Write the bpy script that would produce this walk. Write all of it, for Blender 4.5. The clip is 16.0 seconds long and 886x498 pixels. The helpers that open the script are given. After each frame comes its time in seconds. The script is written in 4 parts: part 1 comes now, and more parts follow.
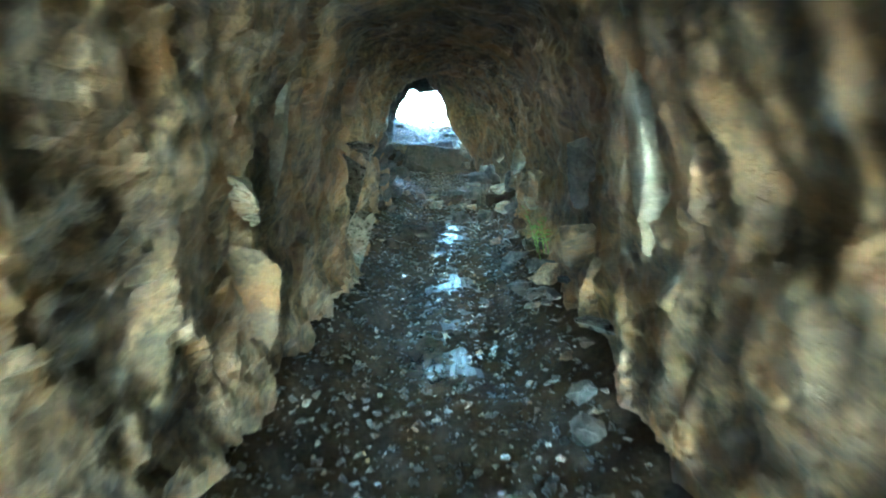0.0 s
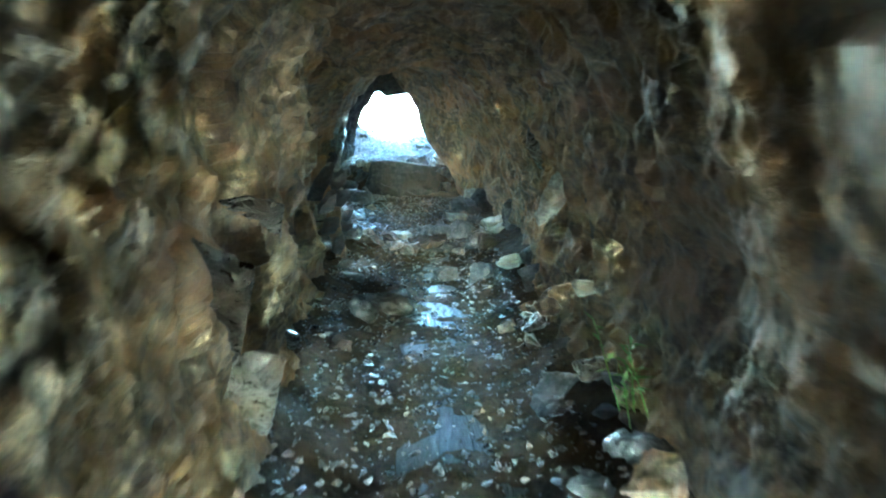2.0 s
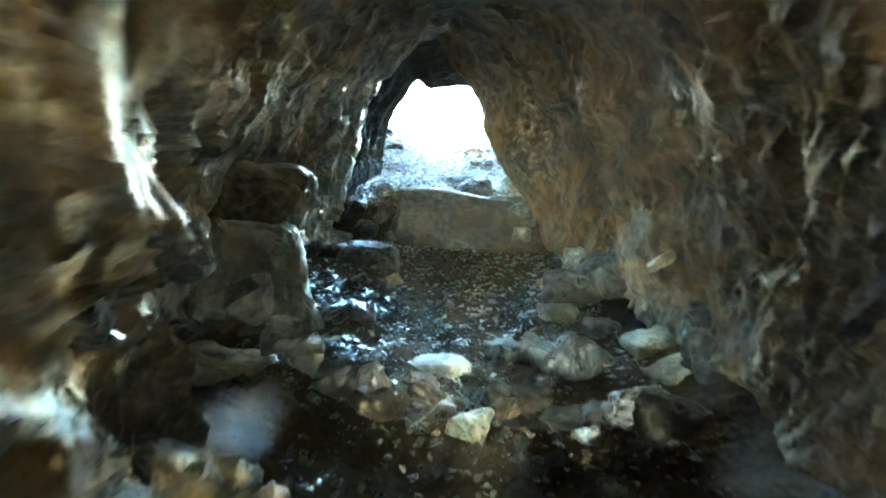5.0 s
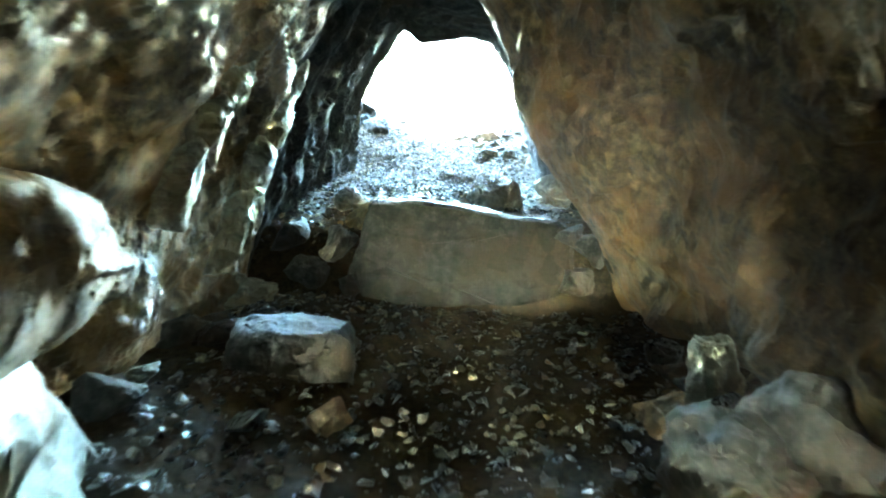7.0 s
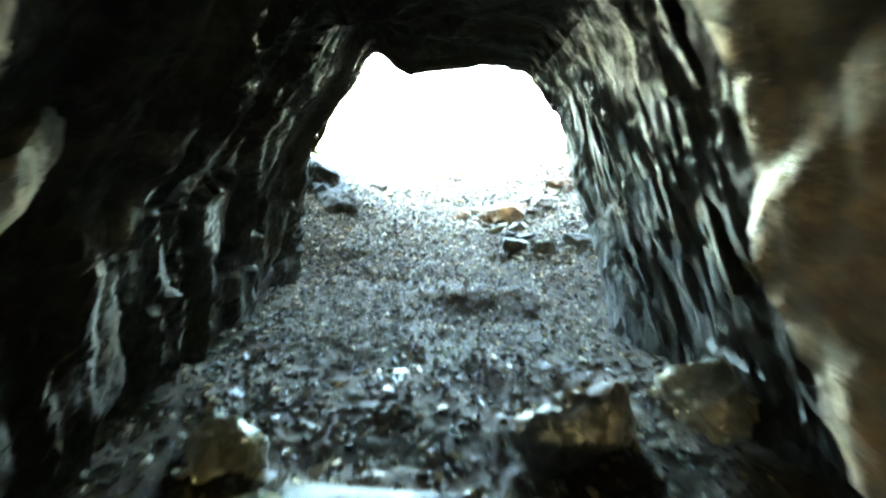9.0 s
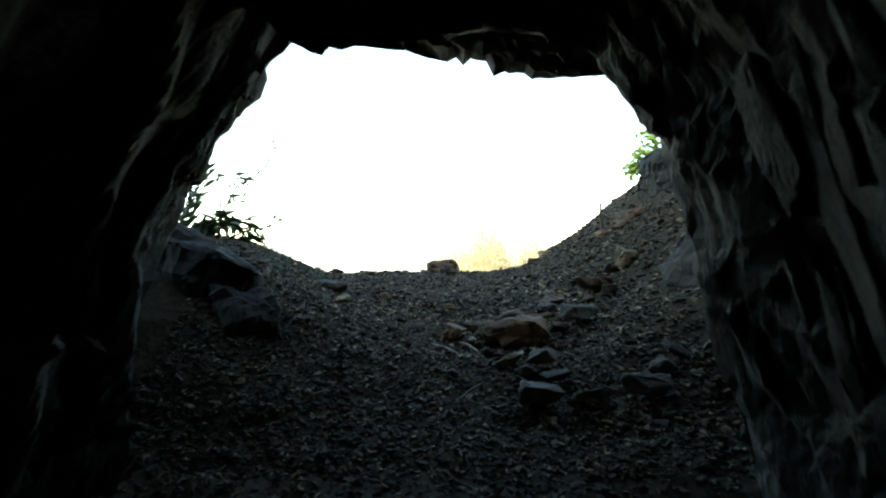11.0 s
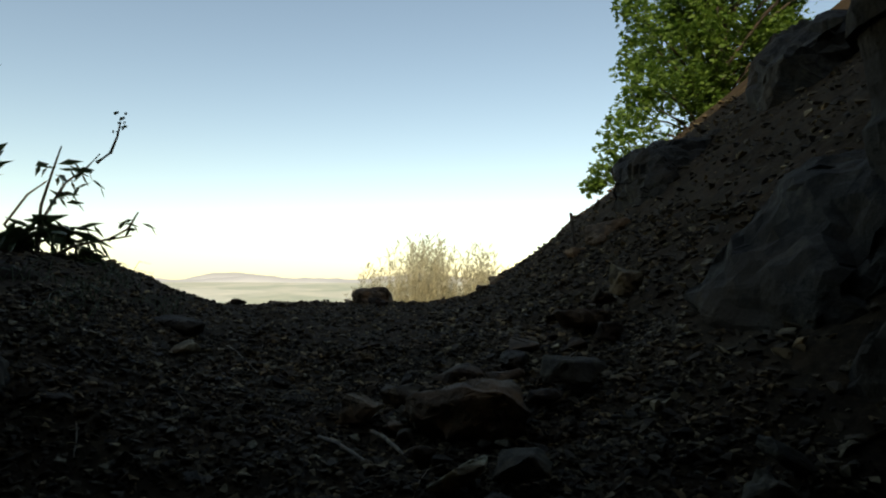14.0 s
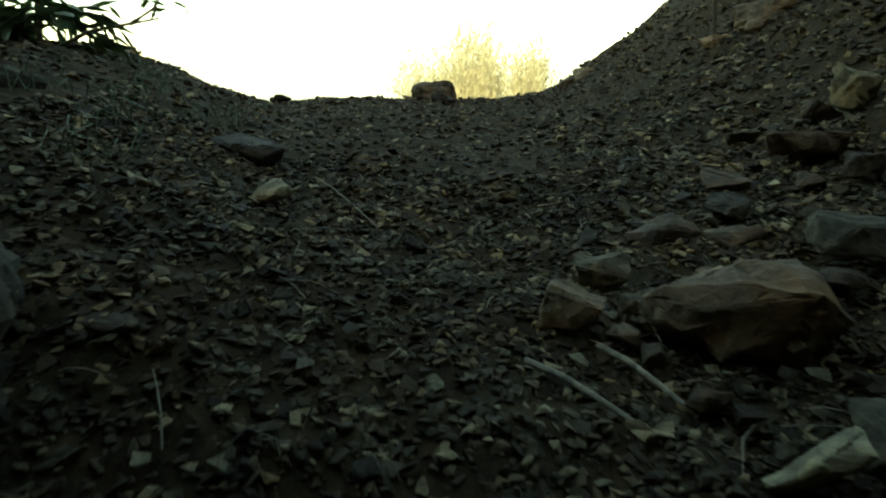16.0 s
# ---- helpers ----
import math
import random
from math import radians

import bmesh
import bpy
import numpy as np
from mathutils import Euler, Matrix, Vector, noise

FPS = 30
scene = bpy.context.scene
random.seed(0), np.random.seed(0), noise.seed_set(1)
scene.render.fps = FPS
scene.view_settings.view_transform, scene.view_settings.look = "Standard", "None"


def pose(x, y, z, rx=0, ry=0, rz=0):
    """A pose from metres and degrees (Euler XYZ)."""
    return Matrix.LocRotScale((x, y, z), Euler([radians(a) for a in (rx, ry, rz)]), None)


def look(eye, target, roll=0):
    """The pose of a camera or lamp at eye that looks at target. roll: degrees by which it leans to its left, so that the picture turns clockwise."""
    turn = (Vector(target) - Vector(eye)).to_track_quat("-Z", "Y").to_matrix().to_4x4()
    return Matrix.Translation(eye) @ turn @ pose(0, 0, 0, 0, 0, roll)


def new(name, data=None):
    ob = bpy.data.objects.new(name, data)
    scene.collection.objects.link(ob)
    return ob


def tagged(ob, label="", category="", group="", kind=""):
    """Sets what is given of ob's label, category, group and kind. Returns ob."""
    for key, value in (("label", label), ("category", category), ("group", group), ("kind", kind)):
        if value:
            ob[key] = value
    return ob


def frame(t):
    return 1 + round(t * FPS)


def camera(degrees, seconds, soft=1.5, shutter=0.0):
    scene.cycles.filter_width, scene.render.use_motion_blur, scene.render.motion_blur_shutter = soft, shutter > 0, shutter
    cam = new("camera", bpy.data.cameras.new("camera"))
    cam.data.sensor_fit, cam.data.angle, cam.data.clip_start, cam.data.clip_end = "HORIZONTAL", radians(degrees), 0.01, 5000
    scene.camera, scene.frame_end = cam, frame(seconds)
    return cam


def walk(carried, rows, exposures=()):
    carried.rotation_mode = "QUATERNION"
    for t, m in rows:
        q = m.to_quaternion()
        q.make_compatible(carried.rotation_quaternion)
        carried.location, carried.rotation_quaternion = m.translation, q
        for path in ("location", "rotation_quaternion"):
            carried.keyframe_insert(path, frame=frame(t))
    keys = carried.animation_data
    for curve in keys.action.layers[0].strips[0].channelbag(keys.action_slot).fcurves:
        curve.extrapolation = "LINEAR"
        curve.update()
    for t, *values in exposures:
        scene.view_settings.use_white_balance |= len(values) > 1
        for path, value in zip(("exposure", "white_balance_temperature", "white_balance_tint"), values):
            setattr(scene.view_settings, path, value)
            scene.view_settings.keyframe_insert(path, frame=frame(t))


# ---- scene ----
cam = camera(66.8, 16.0, soft=2.0, shutter=0.5)
PATH = [
    (0.0, look((0.044, -0.109, 1.668), (0.032, 1.857, 1.303), -0.8)),
    (0.5, look((-0.015, 0.807, 1.741), (0.0, 2.771, 1.365), -0.6)),
    (1.0, look((-0.005, 1.673, 1.791), (0.023, 3.64, 1.433), -0.8)),
    (1.5, look((-0.024, 2.495, 1.811), (0.044, 4.461, 1.447), -0.7)),
    (2.0, look((-0.053, 3.35, 1.793), (0.025, 5.316, 1.439), -0.9)),
    (2.5, look((-0.103, 4.216, 1.8), (-0.024, 6.186, 1.466), -0.8)),
    (3.0, look((-0.106, 5.132, 1.803), (-0.044, 7.105, 1.483), -0.8)),
    (3.5, look((-0.117, 6.02, 1.803), (-0.093, 7.993, 1.48), -0.8)),
    (6.0, look((-0.238, 10.433, 1.783), (-0.306, 12.404, 1.447), 0.6)),
    (6.5, look((-0.222, 11.293, 1.776), (-0.283, 13.261, 1.425), 0.2)),
    (7.0, look((-0.249, 12.119, 1.704), (-0.31, 14.085, 1.34), 0.2)),
    (7.5, look((-0.254, 12.931, 1.669), (-0.361, 14.898, 1.323), -0.3)),
    (8.0, look((-0.282, 13.753, 1.778), (-0.365, 15.72, 1.425), 0.2)),
    (8.5, pose(-0.358, 14.537, 1.998, 79.30, -0.20, 1.40)),
    (9.0, pose(-0.424, 15.362, 2.020, 82.70, -0.10, 0.90)),
    (9.5, pose(-0.507, 16.119, 2.034, 86.10, 0.00, -0.20)),
    (12.0, pose(-0.245, 18.324, 2.031, 90.80, -0.30, 1.40)),
    (12.5, pose(-0.321, 18.569, 2.069, 91.20, -0.10, 0.10)),
    (13.0, pose(-0.339, 18.794, 2.119, 91.90, -0.30, -1.70)),
    (13.5, pose(-0.236, 19.249, 2.041, 92.80, 0.00, -3.40)),
    (14.0, pose(-0.214, 19.458, 1.986, 92.70, -0.20, -4.10)),
    (14.5, pose(-0.322, 19.599, 1.882, 93.00, -0.10, -4.00)),
    (15.0, pose(-0.434, 19.797, 2.049, 83.80, 0.60, -2.00)),
    (15.5, pose(-0.599, 20.141, 2.045, 77.00, 0.00, -1.50)),
    (16.0, pose(-0.688, 20.437, 2.061, 74.70, -0.40, -2.40)),
]
# ==== world and light ====
EXPO = [(0, 8.95, 4900, -15), (0.5, 8.9, 4900, -15), (1.5, 9.4, 4900, -14), (3.5, 9.8, 5400, -12), (6, 9.8, 6000, -11), (7.5, 9.7, 6700, -12), (8.5, 8.65, 7700, -12), (9.0, 8.1, 8000, -10), (9.7, 5.8, 8000, -6), (11.8, 1.4, 7600, -2), (12.5, 0.45, 8200, 2),
        (13.0, 0.35, 8500, 4), (14.5, 0.4, 9000, 4), (15.0, 0.7, 9300, -6), (15.5, 1.4, 10800, -16), (16.0, 2.0, 11600, -19)]
walk(cam, PATH, EXPO)
SUN_ELEV, SUN_FROM = radians(40), radians(200)
world = bpy.data.worlds.new("sky")
scene.world = world
world.use_nodes = True
wn = world.node_tree
sky = wn.nodes.new("ShaderNodeTexSky")
sky.sky_type, sky.sun_disc = "NISHITA", False
sky.sun_elevation, sky.sun_rotation = SUN_ELEV, SUN_FROM
sky.air_density, sky.dust_density, sky.ozone_density = 0.9, 0.35, 1.35
wn.links.new(sky.outputs[0], wn.nodes["Background"].inputs[0])
wn.nodes["Background"].inputs[1].default_value = 0.15
sun = new("sun", bpy.data.lights.new("sun", "SUN"))
sun.data.energy, sun.data.angle, sun.data.color = 3.5, radians(0.6), (1.0, 0.93, 0.82)
sun.matrix_world = look((math.sin(SUN_FROM) * 50, math.cos(SUN_FROM) * 50, math.tan(SUN_ELEV) * 50), (0, 0, 0))


# ==== materials ====
def material(name):
    m = bpy.data.materials.new(name)
    m.use_nodes = True
    t = m.node_tree
    return m, t, t.nodes["Principled BSDF"]


def node(t, kind, **inputs):
    n = t.nodes.new(kind)
    for k, v in inputs.items():
        n.inputs[k].default_value = v
    return n


def ramp(t, fac, stops):
    r = t.nodes.new("ShaderNodeValToRGB")
    e = r.color_ramp.elements
    while len(e) < len(stops):
        e.new(0.5)
    for el, (p, c) in zip(e, stops):
        el.position, el.color = p, (*c, 1)
    t.links.new(fac, r.inputs[0])
    return r.outputs[0]


def rock_material(name, dark, mid, light, rust, scale=1.0, rough=(0.35, 0.8), bump=0.5, per_object=False, squash=(1, 1, 1), spec=0.5):
    m, t, p = material(name)
    co = t.nodes.new("ShaderNodeTexCoord")
    mp = node(t, "ShaderNodeMapping", Scale=squash)
    t.links.new(co.outputs["Object"], mp.inputs[0])
    big = node(t, "ShaderNodeTexNoise", Scale=1.7 * scale, Detail=5.0, Roughness=0.6)
    mid_n = node(t, "ShaderNodeTexNoise", Scale=11 * scale, Detail=6.0, Roughness=0.65)
    fine = node(t, "ShaderNodeTexNoise", Scale=70 * scale, Detail=4.0, Roughness=0.7)
    vor = node(t, "ShaderNodeTexVoronoi", Scale=6 * scale)
    for n in (big, mid_n, fine):
        t.links.new(mp.outputs[0], n.inputs["Vector"])
    bend = t.nodes.new("ShaderNodeMix")
    bend.data_type, bend.blend_type = "RGBA", "LINEAR_LIGHT"
    bend.inputs[0].default_value = 0.07 / scale
    t.links.new(mp.outputs[0], bend.inputs[6])
    t.links.new(mid_n.outputs["Color"], bend.inputs[7])
    t.links.new(bend.outputs[2], vor.inputs["Vector"])
    base = ramp(t, mid_n.outputs[0], [(0.28, dark), (0.5, mid), (0.72, light)])
    mask = ramp(t, big.outputs[0], [(0.46, (0, 0, 0)), (0.62, (1, 1, 1))])
    mix = t.nodes.new("ShaderNodeMix")
    mix.data_type = "RGBA"
    t.links.new(mask, mix.inputs[0])
    t.links.new(base, mix.inputs[6])
    mix.inputs[7].default_value = (*rust, 1)
    speck = t.nodes.new("ShaderNodeMix")
    speck.data_type, speck.blend_type = "RGBA", "OVERLAY"
    speck.inputs[0].default_value = 0.65
    facet = t.nodes.new("ShaderNodeMix")
    facet.data_type, facet.blend_type = "RGBA", "MULTIPLY"
    facet.inputs[0].default_value = 0.8
    t.links.new(mix.outputs[2], facet.inputs[6])
    t.links.new(ramp(t, vor.outputs["Color"], [(0.1, (0.62, 0.6, 0.6)), (0.5, (1.0, 1.0, 1.0)), (0.9, (1.4, 1.36, 1.26))]), facet.inputs[7])
    t.links.new(facet.outputs[2], speck.inputs[6])
    t.links.new(fine.outputs[0], speck.inputs[7])
    out = speck.outputs[2]
    if per_object:
        info = t.nodes.new("ShaderNodeObjectInfo")
        geo = t.nodes.new("ShaderNodeNewGeometry")
        add = t.nodes.new("ShaderNodeMath")
        add.operation = "ADD"
        t.links.new(info.outputs["Random"], add.inputs[0])
        t.links.new(geo.outputs["Random Per Island"], add.inputs[1])
        fr = t.nodes.new("ShaderNodeMath")
        fr.operation = "FRACT"
        t.links.new(add.outputs[0], fr.inputs[0])
        tone = ramp(t, fr.outputs[0], [(0.0, (0.3, 0.27, 0.25)), (0.5, (0.72, 0.66, 0.58)), (0.78, (1.2, 1.12, 0.98)), (1.0, (3.3, 3.2, 2.85))])
        mul = t.nodes.new("ShaderNodeMix")
        mul.data_type, mul.blend_type = "RGBA", "MULTIPLY"
        mul.inputs[0].default_value = 1.0
        t.links.new(out, mul.inputs[6])
        t.links.new(tone, mul.inputs[7])
        out = mul.outputs[2]
    t.links.new(out, p.inputs["Base Color"])
    rr = node(t, "ShaderNodeMapRange")
    rr.inputs[3].default_value, rr.inputs[4].default_value = rough
    t.links.new(mid_n.outputs[0], rr.inputs[0])
    t.links.new(rr.outputs[0], p.inputs["Roughness"])
    p.inputs["Specular IOR Level"].default_value = spec
    b1 = node(t, "ShaderNodeBump", Strength=bump * 0.7, Distance=0.05 / scale)
    b2 = node(t, "ShaderNodeBump", Strength=bump * 0.7, Distance=0.012 / scale)
    t.links.new(mid_n.outputs[0], b1.inputs["Height"])
    t.links.new(fine.outputs[0], b2.inputs["Height"])
    b3 = node(t, "ShaderNodeBump", Strength=bump * 0.6, Distance=0.06 / scale)
    t.links.new(vor.outputs["Distance"], b3.inputs["Height"])
    t.links.new(b1.outputs[0], b3.inputs["Normal"])
    t.links.new(b3.outputs[0], b2.inputs["Normal"])
    t.links.new(b2.outputs[0], p.inputs["Normal"])
    return m


WALL = rock_material("tunnel_rock", (0.045, 0.034, 0.022), (0.15, 0.106, 0.058), (0.3, 0.22, 0.125), (0.21, 0.12, 0.048), 1.5, (0.4, 0.85), 1.0, spec=0.5)
# outcrop rock; on tunnel and slab its near-black also stands in for shade
FACE = rock_material("outcrop_and_shade_rock", (0.010, 0.0095, 0.008), (0.028, 0.027, 0.022), (0.065, 0.061, 0.049), (0.032, 0.024, 0.015), 1.2, (0.75, 1.0), 0.6, spec=0.2)
STONE = rock_material("loose_stone", (0.024, 0.0195, 0.012), (0.068, 0.056, 0.036), (0.125, 0.108, 0.074), (0.078, 0.052, 0.026), 2.2, (0.6, 0.95), 0.5, True, spec=0.25)
WET = rock_material("wet_stone", (0.022, 0.02, 0.017), (0.06, 0.054, 0.045), (0.125, 0.118, 0.1), (0.08, 0.055, 0.034), 2.2, (0.14, 0.45), 0.5, True, spec=0.5)
SOIL = rock_material("stony_soil", (0.013, 0.0092, 0.0052), (0.034, 0.0245, 0.0135), (0.062, 0.047, 0.027), (0.042, 0.027, 0.014), 3.0, (0.85, 1.0), 0.7, spec=0.12)
PALE = rock_material("pale_rock", (0.12, 0.115, 0.09), (0.24, 0.23, 0.18), (0.36, 0.35, 0.28), (0.22, 0.17, 0.10), 1.6, (0.4, 0.8), 0.6)
SLATE = rock_material("dark_rock", (0.02, 0.02, 0.018), (0.055, 0.054, 0.048), (0.12, 0.118, 0.105), (0.065, 0.05, 0.036), 1.6, (0.5, 0.88), 0.8, spec=0.4)
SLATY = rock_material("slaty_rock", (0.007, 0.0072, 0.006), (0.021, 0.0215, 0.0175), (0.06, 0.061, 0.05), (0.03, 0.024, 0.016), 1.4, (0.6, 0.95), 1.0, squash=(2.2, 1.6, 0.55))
BROWN = rock_material("rusty_stone", (0.034, 0.027, 0.02), (0.08, 0.061, 0.043), (0.135, 0.106, 0.076), (0.095, 0.06, 0.036), 2.0, (0.6, 0.95), 0.5, True, spec=0.2)
RUST = rock_material("rusty_slab", (0.045, 0.033, 0.022), (0.11, 0.078, 0.05), (0.19, 0.145, 0.1), (0.15, 0.082, 0.038), 2.4, (0.6, 0.95), 0.6, spec=0.2)
CHIP = rock_material("pale_loose_stone", (0.028, 0.027, 0.02), (0.075, 0.072, 0.053), (0.14, 0.135, 0.1), (0.065, 0.05, 0.03), 2.4, (0.6, 0.95), 0.6, True, spec=0.25)


def plain_material():
    m, t, p = material("valley_plain")
    co = t.nodes.new("ShaderNodeTexCoord")
    mp = node(t, "ShaderNodeMapping", Scale=(0.004, 0.0016, 0.004))
    t.links.new(co.outputs["Object"], mp.inputs[0])
    v = node(t, "ShaderNodeTexVoronoi", Scale=1.0)
    n = node(t, "ShaderNodeTexNoise", Scale=3.0, Detail=5.0)
    t.links.new(mp.outputs[0], v.inputs["Vector"])
    t.links.new(mp.outputs[0], n.inputs["Vector"])
    # field patches, all kept pale so that distance haze sits in the colour
    c1 = ramp(t, v.outputs["Color"], [(0.2, (0.30, 0.34, 0.24)), (0.5, (0.48, 0.47, 0.38)), (0.8, (0.6, 0.58, 0.5))])
    c2 = ramp(t, n.outputs[0], [(0.4, (0.42, 0.45, 0.40)), (0.62, (0.6, 0.58, 0.5))])
    mix = t.nodes.new("ShaderNodeMix")
    mix.data_type = "RGBA"
    mix.inputs[0].default_value = 0.5
    t.links.new(c1, mix.inputs[6])
    t.links.new(c2, mix.inputs[7])
    t.links.new(mix.outputs[2], p.inputs["Base Color"])
    p.inputs["Roughness"].default_value = 0.95
    return m


PLAIN = plain_material()

# ==== rock shaping ====
def rnd(ix, iy, iz, k):
    """Even random numbers from whole-numbered places."""
    h = (ix.astype(np.int64) * 73856093) ^ (iy.astype(np.int64) * 19349663) ^ (iz.astype(np.int64) * 83492791) ^ (int(k) * 2654435 + 97)
    h = (h & 0xFFFFFFFF).astype(np.uint64)
    h = ((h ^ (h >> np.uint64(16))) * np.uint64(0x45D9F3B)) & np.uint64(0xFFFFFFFF)
    h = ((h ^ (h >> np.uint64(16))) * np.uint64(0x45D9F3B)) & np.uint64(0xFFFFFFFF)
    return ((h ^ (h >> np.uint64(16))) & np.uint64(0xFFFFFF)).astype(float) / 0xFFFFFF


def blocks(P, size, seed):
    """Angular blocks: for each point a step and a tilt of the block of rock that it lies in."""
    Q = P / np.array(size)
    base = np.floor(Q)
    best = np.full(len(Q), 9.0)
    out = np.zeros(len(Q))
    for dx in (-1, 0, 1):
        for dy in (-1, 0, 1):
            for dz in (-1, 0, 1):
                c = base + (dx, dy, dz)
                h = [rnd(c[:, 0], c[:, 1], c[:, 2], seed + k) for k in range(7)]
                d = Q - c - np.stack(h[:3], 1)
                dist = (d ** 2).sum(1)
                val = h[3] - 0.5 + d[:, 0] * (h[4] - 0.5) + d[:, 1] * (h[5] - 0.5) + d[:, 2] * (h[6] - 0.5)
                near = dist < best
                best = np.where(near, dist, best)
                out = np.where(near, val, out)
    return out


def smooth_noise(P, scale, seed=0.0, octaves=3):
    return np.array([noise.fractal(Vector((x * scale + seed, y * scale, z * scale)), 0.9, 2.0, octaves) for x, y, z in P])


DIP = np.array(Euler((-0.62, 0.25, 0.3)).to_matrix())


def strata(s, along, period, seed):
    """Broken beds: each plate swells inward along s, then breaks off; 0 to 1, inward."""
    q = s / period
    band, f = np.floor(q), q - np.floor(q)
    cell = np.floor(along / (2.2 * period) + 0.5 * band + 3.0 * rnd(band, band * 0, band * 0, seed))
    amp = 0.25 + 0.75 * rnd(band, cell, cell * 0, seed + 3)
    cut = 0.4 + 0.42 * rnd(band, cell, cell * 0, seed + 5)
    return amp * np.where(f < cut, f / cut, (1 - f) / (1 - cut))


def bell(v, a, b, w):
    """1 between a and b, fading to 0 within w on both sides."""
    return np.clip((v - a) / w + 0.5, 0, 1) * np.clip((b - v) / w + 0.5, 0, 1)


def bedding(P):
    """Inward swell of the tilted rock beds. Their dip changes along the tunnel and from wall to wall."""
    x, y, z = P.T
    wob = 0.22 * smooth_noise(P, 0.9, 13.0, 2) + 0.05 * smooth_noise(P, 4.0, 15.0, 2)
    left = np.clip(0.5 - (x + 0.2) / 0.7, 0, 1)
    out = np.zeros(len(P))
    # left wall, right wall: span of y, dip in degrees, thickness of a bed, swell
    for side, y0, y1, dip, thick, swell in ((1, 8.2, 11.6, 40, 0.58, 0.20), (1, 6.4, 8.4, 42, 0.7, 0.12), (1, -20, 6.4, 62, 0.7, 0.06), (1, 6.8, 11.6, 42, 0.24, 0.09), (1, -20, 6.8, 66, 0.24, 0.05), (1, 6.4, 11.6, 36, 0.11, 0.045), (1, 12.2, 16.6, -35, 0.75, 0.08), (1, 12.2, 16.6, -35, 0.24, 0.04),
                                             (1, 16.9, 20.6, 82, 0.55, 0.20), (1, 16.9, 20.6, 76, 0.2, 0.08),
                                             (0, 6.2, 11.8, 46, 0.62, 0.12), (0, -20, 6.4, 66, 0.7, 0.06), (0, 6.8, 11.8, 62, 0.25, 0.09), (0, -20, 6.8, 68, 0.24, 0.05), (0, 6.4, 11.8, 52, 0.12, 0.045), (0, 12.2, 16.4, 50, 0.3, 0.04), (0, 12.2, 16.4, 40, 0.8, 0.05), (0, 12.2, 16.4, 10, 0.5, 0.07),
                                             (0, 16.7, 19.8, -62, 0.13, 0.04), (0, 19.8, 21.4, 84, 0.34, 0.13)):
        a = radians(dip)
        s = y * math.sin(abs(a)) + z * math.copysign(math.cos(a), dip) + wob
        along = y * math.cos(a) - z * math.sin(a)
        out += swell * bell(y, y0, y1, 0.6) * (left if side else 1 - left) * strata(s, along, thick, 50 + side * 7 + int(thick * 100))
    return out


def rock_relief(P, amount=1.0):
    W = P + 0.12 * np.stack([smooth_noise(P, 1.3, k) for k in (0.0, 20.0, 40.0)], 1)
    R = W @ DIP
    rough = np.clip(0.5 + 1.2 * smooth_noise(P, 0.6, 9.0, 2), 0.0, 1.0)
    calm = np.interp(P[:, 1], (9.5, 11.0, 16.0, 16.6, 19.6, 20.2), (1.0, 0.9, 0.9, 0.55, 0.55, 1.0))
    return np.interp(P[:, 1], (10.5, 12.0), (0.13, 0.08)) - bedding(P) + calm * amount * (0.07 * blocks(R, (0.9, 1.5, 0.5), 1) + 0.04 * rough * blocks(R, (0.45, 0.8, 0.22), 11) + 0.08 * smooth_noise(P, 1.1, 3.0)
                     + 0.035 * smooth_noise(P, 3.6, 5.0, 4) + 0.025 * rough * blocks(W + 0.1 * R, (0.2, 0.3, 0.12), 21) + 0.012 * blocks(W, (0.08, 0.1, 0.06), 31))


def mesh_object(name, verts, faces, mat, smooth=False):
    me = bpy.data.meshes.new(name)
    me.from_pydata([tuple(v) for v in verts], [], faces)
    me.materials.append(mat)
    if smooth:
        me.polygons.foreach_set("use_smooth", [True] * len(me.polygons))
    me.update()
    return new(name, me)


def grid_faces(rows, cols, flip=False):
    f = []
    for i in range(rows - 1):
        for j in range(cols - 1):
            a = i * cols + j
            q = (a, a + 1, a + cols + 1, a + cols)
            f.append(q[::-1] if flip else q)
    return f


# ==== plan ====
# centre line of the ground: y and height
FLOOR_Y = (-30, 0, 6, 10, 11.8, 12.6, 14, 15.6, 16.5, 16.8, 17.3, 18.6, 19.4, 19.9, 20.6, 21.2, 21.5, 22.2, 23.1, 25, 27.6)
FLOOR_Z = (-0.1, -0.1, -0.13, 0.0, 0.05, 0.21, 0.28, 0.40, 0.46, 0.88, 0.98, 1.02, 1.02, 1.08, 1.19, 1.34, 1.4, 1.5, 1.6, 1.68, 1.69)
